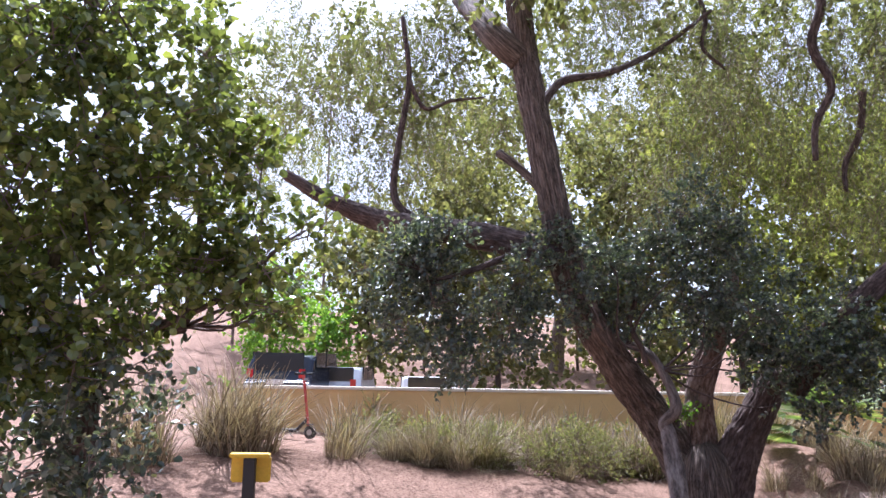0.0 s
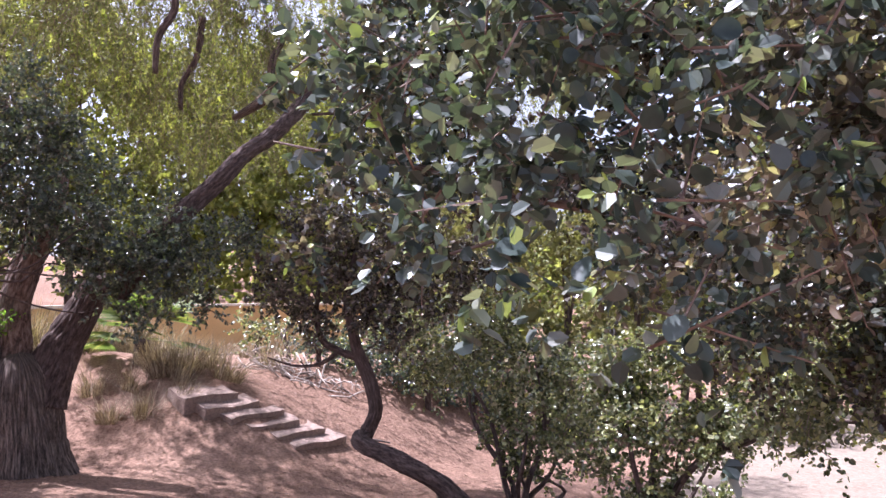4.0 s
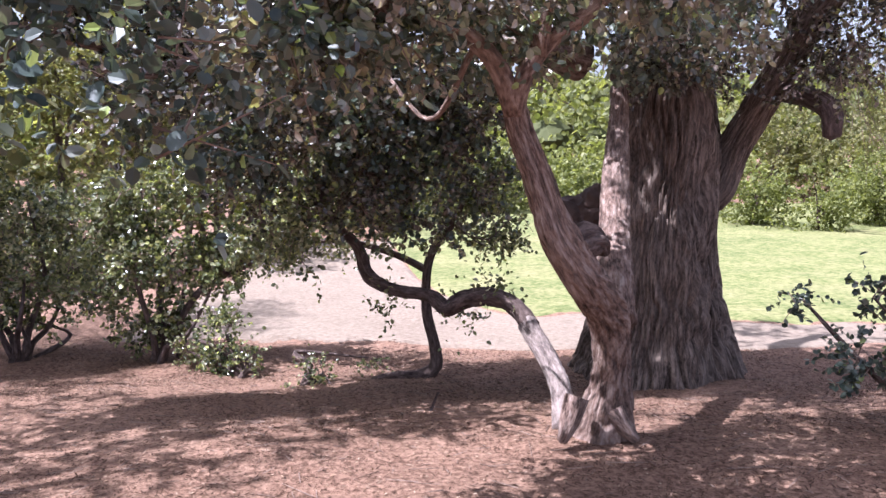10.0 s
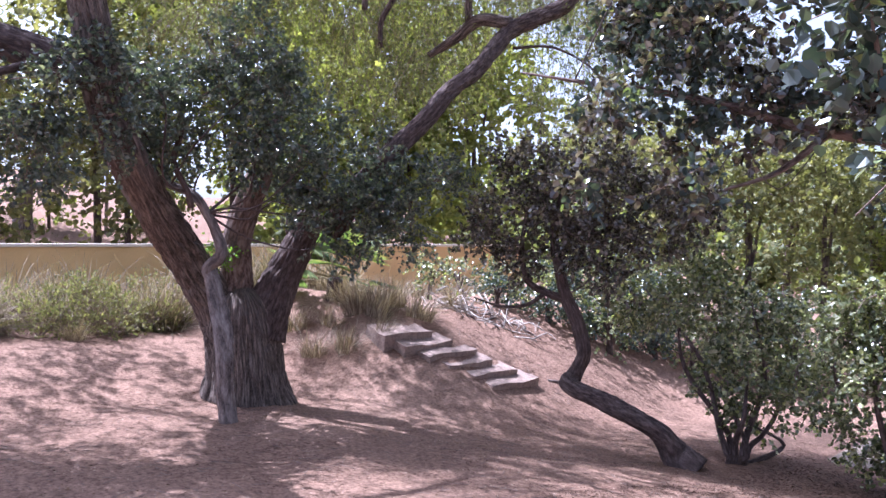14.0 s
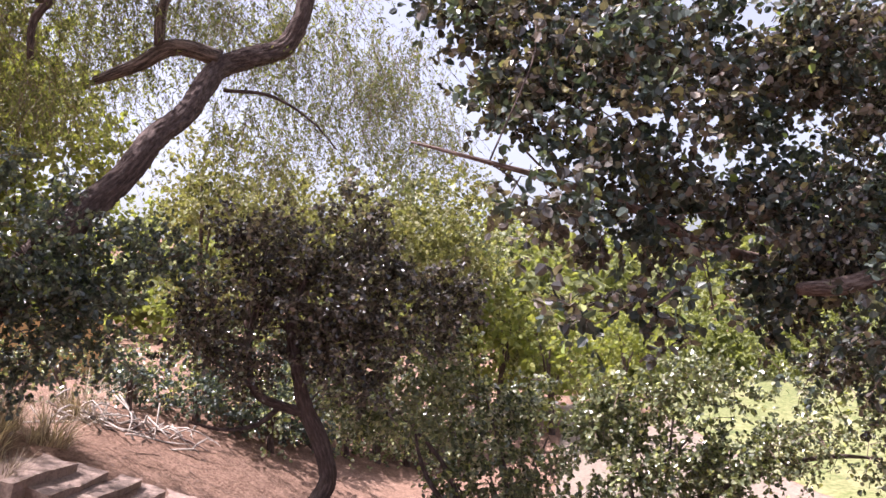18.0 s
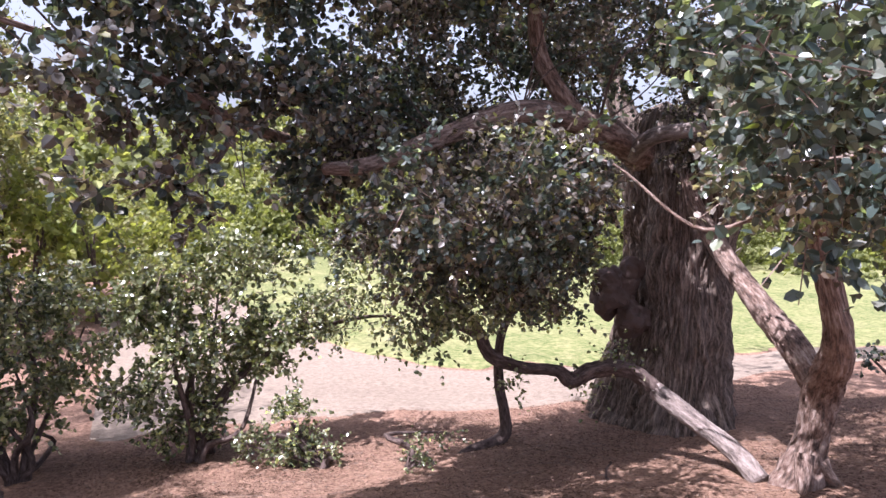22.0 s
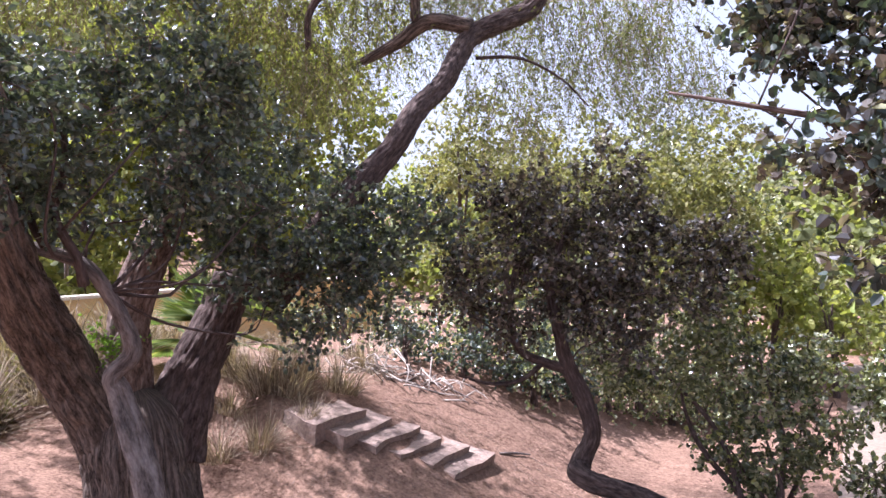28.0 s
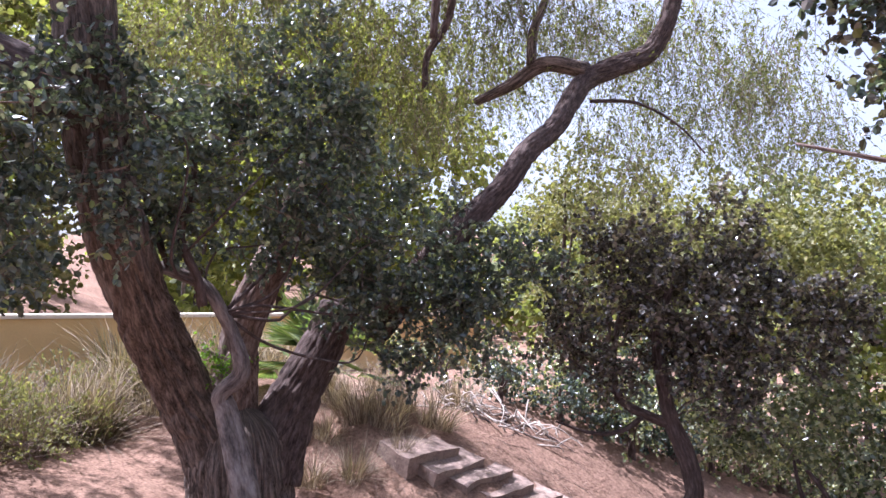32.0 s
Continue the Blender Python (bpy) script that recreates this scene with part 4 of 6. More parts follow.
bush("small_bush", (-2.05, 7.45, -0.1), [(-2.31, 7.78, 0.28, 0.25), (-2.44, 7.71, 0.03, 0.22), (-2.06, 7.62, -0.0, 0.19), (-2.72, 7.76, 0.1, 0.14)], 620, 0.04, LEAF_FRESH, "low bushy seedling with dense small leaves", 80, 6)
bush("small_bush", (-1.3, 7.0, 0.0), [(-1.18, 7.06, 0.08, 0.16), (-1.36, 6.93, -0.0, 0.13), (-0.79, 7.52, 0.09, 0.1)], 620, 0.035, LEAF_FRESH, "straggling low seedlings in the litter", 85, 5)
bush("leafy_bush", (3.38, 4.9, 0.37), [(2.94, 4.65, 1.18, 0.31), (3.21, 4.47, 1.28, 0.33), (3.41, 4.32, 1.45, 0.29), (3.06, 4.45, 0.92, 0.32), (2.77, 4.87, 1.25, 0.15), (3.37, 4.23, 0.97, 0.36), (2.74, 4.65, 0.91, 0.18), (2.49, 5.34, 1.19, 0.1), (3.61, 4.16, 1.19, 0.45)], 560, 0.045, LEAF_DEEP, "dense rounded bush with small glossy green leaves", 90, 10)

# ---- front berry tree with twisted red trunk ----
T4 = thing("twisted_tree", (1.0, 4.65, 0.4), "twisted shrub tree with reddish flaking trunk and leathery leaves", "tree")
twist = [(1.0, 4.66, 0.3, 0.23), (1.0, 4.63, 0.5, 0.17), (1.02, 4.58, 0.75, 0.124), (1.02, 4.55, 0.95, 0.116), (0.98, 4.48, 1.2, 0.12), (0.86, 4.32, 1.38, 0.12), (0.72, 4.15, 1.56, 0.108), (0.6, 4.06, 1.75, 0.096), (0.54, 4.05, 1.9, 0.08), (0.48, 4.06, 2.08, 0.074), (0.4, 4.08, 2.3, 0.07), (0.36, 4.07, 2.46, 0.064)]
limb("trunk", twist, BARK_RED, T4, sides=170, step=0.022, knots=0.10, relief=0.026, across=0.034, along=0.12, seed=100)
limb("branch", [(0.66, 4.12, 1.62, 0.075), (0.76, 4.18, 1.7, 0.085), (0.85, 4.26, 1.7, 0.07), (0.9, 4.31, 1.64, 0.04), (0.91, 4.33, 1.61, 0.012)], BARK_DARK, T4, "dark knobbly burl", sides=60, step=0.02, knots=0.2, relief=0.022, across=0.03, along=0.06, seed=108)
f1 = [(0.36, 4.05, 2.40) + (0.055,), (0.28, 3.97, 2.61) + (0.05,), (0.16, 3.9, 2.74) + (0.045,), (0.0, 3.8, 2.81) + (0.04,), (-0.26, 3.59, 2.85) + (0.03,), (-0.56, 3.36, 2.77) + (0.02,)]
f2 = [(0.36, 4.05, 2.40) + (0.055,), (0.41, 3.98, 2.6) + (0.05,), (0.54, 4.02, 2.77) + (0.045,), (0.73, 4.04, 2.9) + (0.04,), (0.94, 4.1, 3.11) + (0.03,)]
f3 = [(0.48, 4.0, 2.68) + (0.045,), (0.5, 3.97, 2.92) + (0.045,), (0.49, 3.97, 3.22) + (0.035,)]
for k, fk in enumerate((f1, f2, f3)):
    limb("branch", fk, BARK_RED, T4, sides=16, knots=0.09, seed=101 + k)
limb("branch", [(1.03, 4.55, 1.18, 0.12), (1.08, 4.85, 1.42, 0.115), (1.17, 5.3, 1.68, 0.10), (1.28, 5.8, 1.98, 0.095), (1.42, 6.35, 2.35, 0.085), (1.5, 6.7, 2.75, 0.06)], BARK_RED, T4, "grey-brown slanting limb", sides=90, step=0.03, knots=0.08, relief=0.016, across=0.035, along=0.12, seed=104)
limb("root", [(1.02, 4.49, 0.65) + (0.06,), (1.08, 4.48, 0.54) + (0.05,), (1.16, 4.45, 0.46) + (0.03,)], BARK_RED, T4, "reddish root flare", sides=12, seed=106)
limb("root", [(0.79, 4.43, 0.74) + (0.07,), (0.74, 4.39, 0.6) + (0.06,), (0.69, 4.35, 0.49) + (0.03,)], BARK_RED, T4, "reddish root flare", sides=12, seed=107)
CL4 = [(-0.56, 3.36, 2.77, 0.33), (-0.19, 3.9, 2.8, 0.32), (0.15, 6.8, 2.78, 0.36), (0.22, 4.4, 3.14, 0.36), (0.74, 4.64, 3.16, 0.39), (1.53, 6.01, 3.1, 0.37), (-0.05, 6.6, 2.28, 0.32), (-0.59, 6.17, 2.51, 0.39), (-1.17, 5.89, 2.5, 0.45), (2.01, 6.29, 3.05, 0.37), (-0.44, 6.59, 1.9, 0.27), (0.31, 7.0, 1.87, 0.24), (0.29, 4.39, 2.87, 0.26), (-0.79, 6.25, 1.96, 0.28), (-0.14, 6.3, 2.65, 0.38), (1.72, 4.7, 3.17, 0.34), (1.3, 4.62, 3.22, 0.32), (-0.38, 3.58, 3.05, 0.32), (-0.16, 3.2, 3.15, 0.29), (0.22, 3.58, 2.98, 0.27), (-0.28, 3.2, 2.76, 0.21), (0.62, 3.72, 3.31, 0.31), (1.08, 4.02, 3.26, 0.34), (-0.62, 5.98, 2.4, 0.29), (0.06, 6.6, 2.36, 0.27)]
# Clumps with y < 5 take the leaf painted as lit; the rest stay dull.
foliage(T4, [c for c in CL4 if c[1] < 5], 300, 0.05, 0.34, LEAF_LIT_PALE, seed=110, fill=2.0)
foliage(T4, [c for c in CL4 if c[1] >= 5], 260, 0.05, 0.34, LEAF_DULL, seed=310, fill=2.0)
foliage(T4, CL4, 230, 0.056, 0.36, LEAF_DARK, seed=210, fill=2.0, bare=0.1)
branchlets(T4, f1 + f2 + f3, CL4, 34, BARK_RED, seed=111)
CL5 = [(-1.34, 2.71, 3.3, 0.27), (-1.27, 2.47, 3.14, 0.26), (-1.4, 2.92, 3.38, 0.23), (-1.23, 2.42, 3.36, 0.29), (-1.41, 3.21, 3.31, 0.11), (-1.24, 2.6, 3.42, 0.27)]
CL5L = [(-1.31, 2.44, 2.87, 0.2), (-1.6, 2.4, 3.04, 0.21), (-1.06, 2.43, 3.03, 0.19), (-1.73, 2.31, 2.84, 0.17), (-1.19, 2.27, 2.56, 0.13), (-0.93, 2.27, 2.69, 0.16), (-0.79, 2.31, 2.5, 0.13), (-1.55, 2.31, 2.66, 0.16), (-0.9, 2.18, 2.37, 0.09), (-0.78, 2.32, 2.22, 0.09), (-1.11, 2.09, 2.39, 0.07), (-0.71, 2.44, 2.88, 0.17), (-0.55, 2.57, 2.66, 0.12), (-1.89, 2.32, 3.11, 0.17), (-0.51, 2.57, 3.04, 0.16)]
single_leaves(T4, CL5, 110, 0.07, LEAF_NEAR, 113)
single_leaves(T4, CL5L, 175, 0.064, LEAF_NEAR, 114)
foliage(T4, CL5, 400, 0.052, 0.38, LEAF_DARK, seed=112, leaves=8, fill=2.0, full=1.8, name="spray", label="large leathery leaves close to the path", bare=0.15)
foliage(T4, CL5L, 560, 0.05, 0.38, LEAF_DEEP, seed=115, leaves=8, fill=2.0, full=1.8, name="spray", label="leathery leaves close to the path", bare=0.2)

# ---- spreading canopy above ----
T5 = thing("canopy_tree", (-2.6, 3.4, 0.55), "spreading leathery-leaved canopy of an old shrub tree", "tree")
CL6 = [(-4.21, 5.31, 4.28, 0.39), (-3.68, 5.12, 3.85, 0.38), (-4.01, 4.72, 3.3, 0.24), (-3.26, 5.48, 3.27, 0.32), (-2.52, 6.16, 4.08, 0.43), (-1.15, 7.4, 4.6, 0.55), (-1.99, 6.64, 3.12, 0.43), (-3.51, 4.7, 2.74, 0.14), (-3.91, 4.12, 2.69, 0.08), (-0.94, 6.21, 4.78, 0.62), (-3.19, 5.68, 4.42, 0.43), (-3.38, 4.69, 2.49, 0.08), (-2.12, 6.05, 4.48, 0.48), (-2.81, 5.82, 3.3, 0.32), (-1.16, 7.41, 3.54, 0.44), (-3.68, 5.32, 4.37, 0.36), (-4.3, 5.1, 3.83, 0.21), (-2.48, 6.36, 2.7, 0.27), (-4.34, 5.5, 4.78, 0.41), (-3.68, 5.12, 3.05, 0.21)]
CL7 = [(0.25, 5.98, 4.58, 0.42), (0.77, 5.6, 4.4, 0.4), (0.96, 6.19, 4.16, 0.36), (0.12, 6.16, 4.28, 0.36), (-0.88, 6.85, 3.09, 0.47), (-0.09, 6.88, 3.99, 0.5), (-2.01, 5.16, 2.5, 0.34), (-1.32, 5.28, 2.42, 0.38), (-1.09, 4.91, 2.81, 0.37), (-1.38, 6.01, 2.18, 0.36), (-0.52, 6.25, 2.23, 0.39), (0.57, 7.46, 3.91, 0.49), (-0.43, 7.33, 4.05, 0.51), (-1.59, 6.74, 3.68, 0.44), (-1.72, 6.99, 2.22, 0.33), (-1.31, 7.06, 2.46, 0.34), (-0.6, 6.97, 2.61, 0.4), (0.21, 6.97, 2.61, 0.34), (-0.78, 6.39, 1.83, 0.3), (-0.18, 6.51, 1.63, 0.26), (-1.63, 6.11, 1.96, 0.22), (-1.31, 6.41, 4.21, 0.48), (0.55, 7.23, 4.51, 0.54), (1.38, 7.38, 4.08, 0.45), (-2.11, 6.69, 2.72, 0.33), (-2.31, 5.92, 3.33, 0.33), (1.84, 7.0, 3.93, 0.51), (-0.19, 3.97, 3.17, 0.22), (-0.42, 3.32, 2.93, 0.26), (-0.46, 3.05, 2.67, 0.22), (-0.63, 2.95, 3.27, 0.33), (-0.72, 3.37, 3.44, 0.34)]
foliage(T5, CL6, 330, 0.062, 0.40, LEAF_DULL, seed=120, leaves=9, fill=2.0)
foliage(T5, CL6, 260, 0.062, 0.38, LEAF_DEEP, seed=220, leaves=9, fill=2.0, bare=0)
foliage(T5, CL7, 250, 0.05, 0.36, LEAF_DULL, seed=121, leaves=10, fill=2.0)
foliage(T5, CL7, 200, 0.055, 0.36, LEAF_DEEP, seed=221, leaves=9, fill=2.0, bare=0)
red = [(1.24, 7.11, 2.99) + (0.17,), (0.37, 6.63, 3.2) + (0.13,), (-0.57, 6.39, 3.29) + (0.10,), (-1.42, 6.14, 3.03) + (0.08,), (-2.08, 5.85, 2.8) + (0.06,), (-2.5, 5.56, 2.76) + (0.04,)]
limb("limb", red, BARK_RED, T5, "reddish level limb", sides=20, knots=0.09, seed=122)
limb("branch", [(0.15, 6.54, 3.24) + (0.09,), (-0.14, 6.48, 3.49) + (0.08,), (-0.41, 6.42, 3.86) + (0.07,), (-0.56, 6.27, 4.49) + (0.05,)], BARK_RED, T5, sides=14, seed=123)
thin = [(-0.64, 7.45, 2.79) + (0.045,), (-2.31, 6.69, 2.96) + (0.045,), (-3.03, 5.86, 3.07) + (0.038,), (-3.51, 5.27, 3.24) + (0.030,), (-3.96, 4.96, 3.37) + (0.021,), (-4.35, 4.62, 3.44) + (0.013,), (-4.77, 4.54, 3.55) + (0.007,)]
limb("branch", thin, BARK_RED, T5, sides=10, seed=124)
limb("branch", [(-3.03, 5.86, 3.07) + (0.03,), (-3.23, 5.48, 2.78) + (0.02,), (-3.45, 5.1, 2.64) + (0.01,)], BARK_RED, T5, sides=8, seed=125)
limb("branch", [(0.84, 5.76, 3.17) + (0.07,), (0.79, 6.32, 3.12) + (0.08,), (0.99, 6.92, 2.98) + (0.09,)], BARK_PALE, T5, "pale bare branch", sides=12, seed=126)
branchlets(T5, red[1:], CL7, 34, BARK_DARK, seed=127, radius=0.012)
branchlets(T5, thin, CL6, 24, BARK_DARK, seed=128, radius=0.007)

# ---- great pepper trunk by the lawn ----
T6 = thing("great_tree", (2.3, 7.85, -0.1), "huge old tree with deeply furrowed grey-brown trunk", "tree")
BX, BY = 2.23, 7.85
bole = [(BX, BY, -0.3, 1.02), (BX, BY, 0.0, 0.82), (BX - 0.02, BY, 0.4, 0.68), (BX, BY, 1.0, 0.53), (BX + 0.02, BY, 1.7, 0.49), (BX, BY, 2.3, 0.50), (BX - 0.05, BY, 2.8, 0.5), (BX - 0.1, BY, 3.2, 0.45), (BX - 0.1, BY, 3.5, 0.3)]
limb("trunk", bole, BARK_PEPPER, T6, "deeply furrowed grey-brown trunk flaring at the base", sides=460, knots=0.04, step=0.035, relief=0.105, across=0.065, along=0.42, seed=130)
limb("limb", [(BX + 0.25, BY - 0.2, 1.75, 0.3), (2.65, 7.53, 1.81) + (0.19,), (2.81, 7.48, 2.22) + (0.15,), (2.99, 7.2, 2.72) + (0.14,), (3.15, 6.69, 3.36) + (0.14,), (3.34, 6.15, 3.75) + (0.15,)], BARK_PEPPER, T6, sides=110, step=0.04, relief=0.035, across=0.05, along=0.3, seed=131)
limb("limb", [(3.04, 7.17, 2.72) + (0.09,), (3.18, 6.78, 2.63) + (0.085,), (3.28, 6.63, 2.51) + (0.09,), (3.3, 6.62, 2.3) + (0.075,)], BARK_DARK, T6, "short hooked broken limb", sides=18, knots=0.12, seed=132)
limb("limb", [(BX - 0.1, BY + 0.2, 2.9, 0.2), (BX - 0.3, BY + 0.8, 3.9, 0.14), (BX - 0.2, BY + 1.2, 5.2, 0.08)], BARK_PEPPER, T6, sides=24, furrow=0.05, furrows=12, seed=136)
limb("limb", [(BX + 0.1, BY, 3.0, 0.26), (BX + 0.7, BY - 0.1, 3.8, 0.2), (BX + 1.2, BY + 0.1, 5.0, 0.12)], BARK_PEPPER, T6, sides=24, furrow=0.05, furrows=12, seed=137)
limb("trunk", [(2.0, 7.2, -0.2, 0.72), (2.02, 7.2, 0.15, 0.56), (2.03, 7.2, 0.6, 0.47), (2.03, 7.22, 1.2, 0.45), (2.05, 7.25, 1.8, 0.43), (2.08, 7.3, 2.4, 0.42), (2.1, 7.4, 2.9, 0.34), (2.12, 7.5, 3.2, 0.12)], BARK_PEPPER, T6, "furrowed second stem grown into the trunk", sides=380, knots=0.08, step=0.035, relief=0.105, across=0.065, along=0.4, seed=139)
for q, r in (((1.31, 7.62, 1.47), 0.27), ((1.45, 7.39, 1.17), 0.2), ((1.52, 7.53, 1.69), 0.16)):
    bm = bmesh.new()
    bmesh.ops.create_icosphere(bm, subdivisions=4, radius=r)
    for w in bm.verts:
        w.co *= 1 + 0.45 * noise.noise(w.co * 5 + Vector(q)) + 0.2 * noise.noise(w.co * 14)
    ob = part("burl", bm, BARK_DARK, T6, "dark knobbly burl")
    ob.location = Vector(q) - T6.location
CL8 = [(2.79, 6.63, 3.64, 0.48), (3.37, 6.58, 3.04, 0.39), (3.5, 6.06, 3.55, 0.42), (3.73, 5.93, 3.3, 0.29), (2.47, 6.75, 3.05, 0.32), (3.15, 6.8, 2.8, 0.28), (2.61, 6.48, 4.09, 0.47), (2.07, 6.67, 3.54, 0.42), (1.83, 6.74, 2.94, 0.31), (1.53, 6.81, 3.65, 0.47), (3.32, 6.39, 3.46, 0.38)]
foliage(T6, CL8, 380, 0.05, 0.3, LEAF_DULL, seed=134, fill=2.0)
weeping(T6, [(4.3, 7.67, 3.23, 0.46), (4.77, 7.63, 3.89, 0.54), (4.09, 8.01, 3.08, 0.4), (4.99, 7.5, 4.21, 0.54), (4.15, 7.96, 3.6, 0.47)], 110, LEAF_PEPPER, seed=135, length=(0.4, 1.3))

# Unseen clumps added high over the bank to block part of the sun.
foliage(T6, [(0, 8, 7.0, 1.4), (2, 7, 7.0, 1.5), (3.6, 8.5, 7.0, 1.5), (1, 5.6, 6.8, 1.2), (-1.6, 6.6, 6.6, 1.2), (-0.4, 3.4, 5.8, 1.1), (3, 5.4, 6.6, 1.3), (-5.6, 3.6, 7.0, 1.0), (-5, 1.8, 6.9, 1.0), (-4.2, 4.4, 6.7, 1.0), (-6.6, 2.4, 7.1, 0.9), (-1.2, 5.2, 6.6, 0.9)], 30, 0.12, 0.28, LEAF_DULL, seed=138, leaves=9, bare=0, fill=2.0, twig=0.5, name="added_shade_crown")

# ---- low snaking limb and thin leaning tree in front of the lawn ----
T7 = thing("snaking_limb", (0.8, 5.2, 0.3), "low snaking limb, pale and bare near its foot and dark beyond", "tree limb")
limb("stem", [(0.78, 4.81, 0.38) + (0.075,), (0.81, 5.14, 0.5) + (0.075,), (0.77, 5.55, 0.63) + (0.075,), (0.66, 5.97, 0.81) + (0.08,)], BARK_PALE, T7, "bare pale wood with dark bands", sides=60, step=0.03, knots=0.10, relief=0.012, across=0.03, along=0.1, seed=140)
low_l = [(0.68, 5.96, 0.79) + (0.074,), (0.58, 6.08, 0.91) + (0.070,), (0.38, 6.19, 0.99) + (0.067,), (0.17, 6.3, 0.95) + (0.074,), (-0.0, 6.35, 0.86) + (0.074,), (-0.14, 6.4, 0.96) + (0.059,), (-0.44, 6.49, 0.99) + (0.052,), (-0.68, 6.67, 1.08) + (0.052,), (-0.79, 6.76, 1.33) + (0.044,), (-1.01, 6.73, 1.59) + (0.033,), (-1.11, 6.51, 2.0) + (0.022,)]
limb("limb", low_l, BARK_DARK, T7, "dark crooked limb", sides=60, step=0.03, knots=0.15, relief=0.018, across=0.035, along=0.1, seed=141)
CL9 = [(-1.95, 8.0, 1.9, 0.22), (-1.55, 7.89, 1.83, 0.24), (-1.16, 7.74, 1.69, 0.24), (-1.76, 7.9, 1.5, 0.2), (-1.0, 7.4, 2.04, 0.28), (-1.33, 7.53, 2.12, 0.26), (-1.4, 6.45, 1.57, 0.3), (-1.02, 6.52, 1.71, 0.27), (-0.68, 6.57, 1.9, 0.32), (-1.26, 6.68, 1.24, 0.18), (-0.36, 6.89, 1.52, 0.23)]
foliage(T7, CL9, 420, 0.045, 0.38, LEAF_FRESH, seed=142, fill=2.0)
for k, q in enumerate(((0.42, 6.19, 1.12), (0.12, 6.3, 0.78), (-0.44, 6.49, 0.87))):
    foliage(T7, [(*q, 0.09)], 2600, 0.04, 0.38, LEAF_FRESH, seed=143 + k, leaves=4, name="sprig", bare=0)
T8 = thing("leaning_tree", (-0.35, 8.0, -0.12), "thin leaning tree with a root-like stem on the ground", "tree")
thin8 = [(-0.91, 7.14, -0.14) + (0.05,), (-0.56, 7.28, -0.06) + (0.07,), (-0.26, 7.45, -0.08) + (0.07,), (-0.1, 7.45, 0.03) + (0.065,), (-0.12, 7.45, 0.26) + (0.055,), (-0.19, 7.45, 0.55) + (0.05,), (-0.2, 7.45, 0.89) + (0.048,), (-0.14, 7.45, 1.18) + (0.045,), (0.06, 7.45, 1.46) + (0.035,), (0.22, 7.45, 1.8) + (0.02,)]
limb("trunk", thin8, BARK_DARK, T8, sides=14, knots=0.1, seed=150)
side8 = [(-0.21, 7.8, 0.95) + (0.04,), (-0.46, 7.69, 1.1) + (0.035,), (-0.74, 7.57, 1.22) + (0.03,), (-1.06, 7.43, 1.32) + (0.02,)]
limb("branch", side8, BARK_DARK, T8, sides=12, seed=151)
CL10 = [(0.06, 7.6, 1.62, 0.34), (0.46, 7.69, 1.44, 0.29), (0.61, 7.48, 1.79, 0.34), (-0.17, 7.5, 1.85, 0.34), (-0.83, 7.36, 1.42, 0.25), (0.81, 7.66, 1.26, 0.17)]
foliage(T8, CL10, 420, 0.045, 0.38, LEAF_FRESH, seed=152, fill=2.0)
branchlets(T8, thin8[6:] + side8, CL10, 12, BARK_DARK, seed=153, radius=0.012)

# ---- tree beside the start of the walk ----
Q9 = (-4.45, -0.93, 2.07)
F9 = (Q9[0], Q9[1], float(h(Q9[0], Q9[1])))
T9 = thing("shade_tree", F9, "low-branched tree with rounded sunlit leathery leaves", "tree")
stem9 = [(F9[0], F9[1], F9[2] - 0.1, 0.12), (F9[0] + 0.02, F9[1], F9[2] + 0.5, 0.09), (-4.45, -0.93, 2.19) + (0.07,), (-4.48, -0.85, 2.54) + (0.06,), (-4.42, -0.7, 2.66) + (0.05,), (-4.48, -0.45, 2.7) + (0.04,)]
limb("trunk", stem9, BARK_DARK, T9, sides=16, knots=0.1, seed=160)
limb("branch", [(-4.46, -0.89, 2.36) + (0.07,), (-4.29, -1.09, 2.77) + (0.06,), (-4.11, -0.98, 3.27) + (0.045,), (-3.98, -0.76, 3.77) + (0.03,)], BARK_DARK, T9, sides=12, seed=161)
CL11 = [(-3.69, -0.95, 3.91, 0.34), (-3.93, -0.58, 3.79, 0.29), (-3.71, -0.91, 3.32, 0.37), (-4.06, -0.5, 3.27, 0.33), (-4.24, -0.15, 3.54, 0.26), (-4.26, -0.01, 3.11, 0.24), (-4.13, -0.6, 2.85, 0.23), (-3.89, -1.01, 2.79, 0.33), (-4.36, 0.05, 2.76, 0.14), (-3.98, -0.42, 4.11, 0.19), (-3.57, -1.43, 3.47, 0.49), (-3.72, -1.36, 2.72, 0.45), (-4.38, 0.24, 3.29, 0.14), (-4.22, -0.26, 3.01, 0.24), (-3.77, -0.75, 4.15, 0.31)]
foliage(T9, CL11, 640, 0.05, 0.42, LEAF_SUNNY, seed=162, fill=2.0)
branchlets(T9, stem9[2:], CL11, 20, BARK_DARK, seed=163)
foliage(T9, [(-4.27, -1.13, 2.37, 0.26), (-4.56, -0.92, 2.24, 0.19), (-4.28, -1.11, 2.09, 0.2), (-4.81, -0.78, 2.16, 0.16), (-3.84, -0.85, 2.53, 0.23), (-4.01, -0.67, 2.43, 0.16), (-3.89, -1.01, 1.98, 0.24), (-3.98, -0.76, 2.04, 0.21)], 520, 0.045, 0.34, LEAF_DARK, seed=164, fill=2.0, name="undergrowth")

# ---- dry grass clumps ----


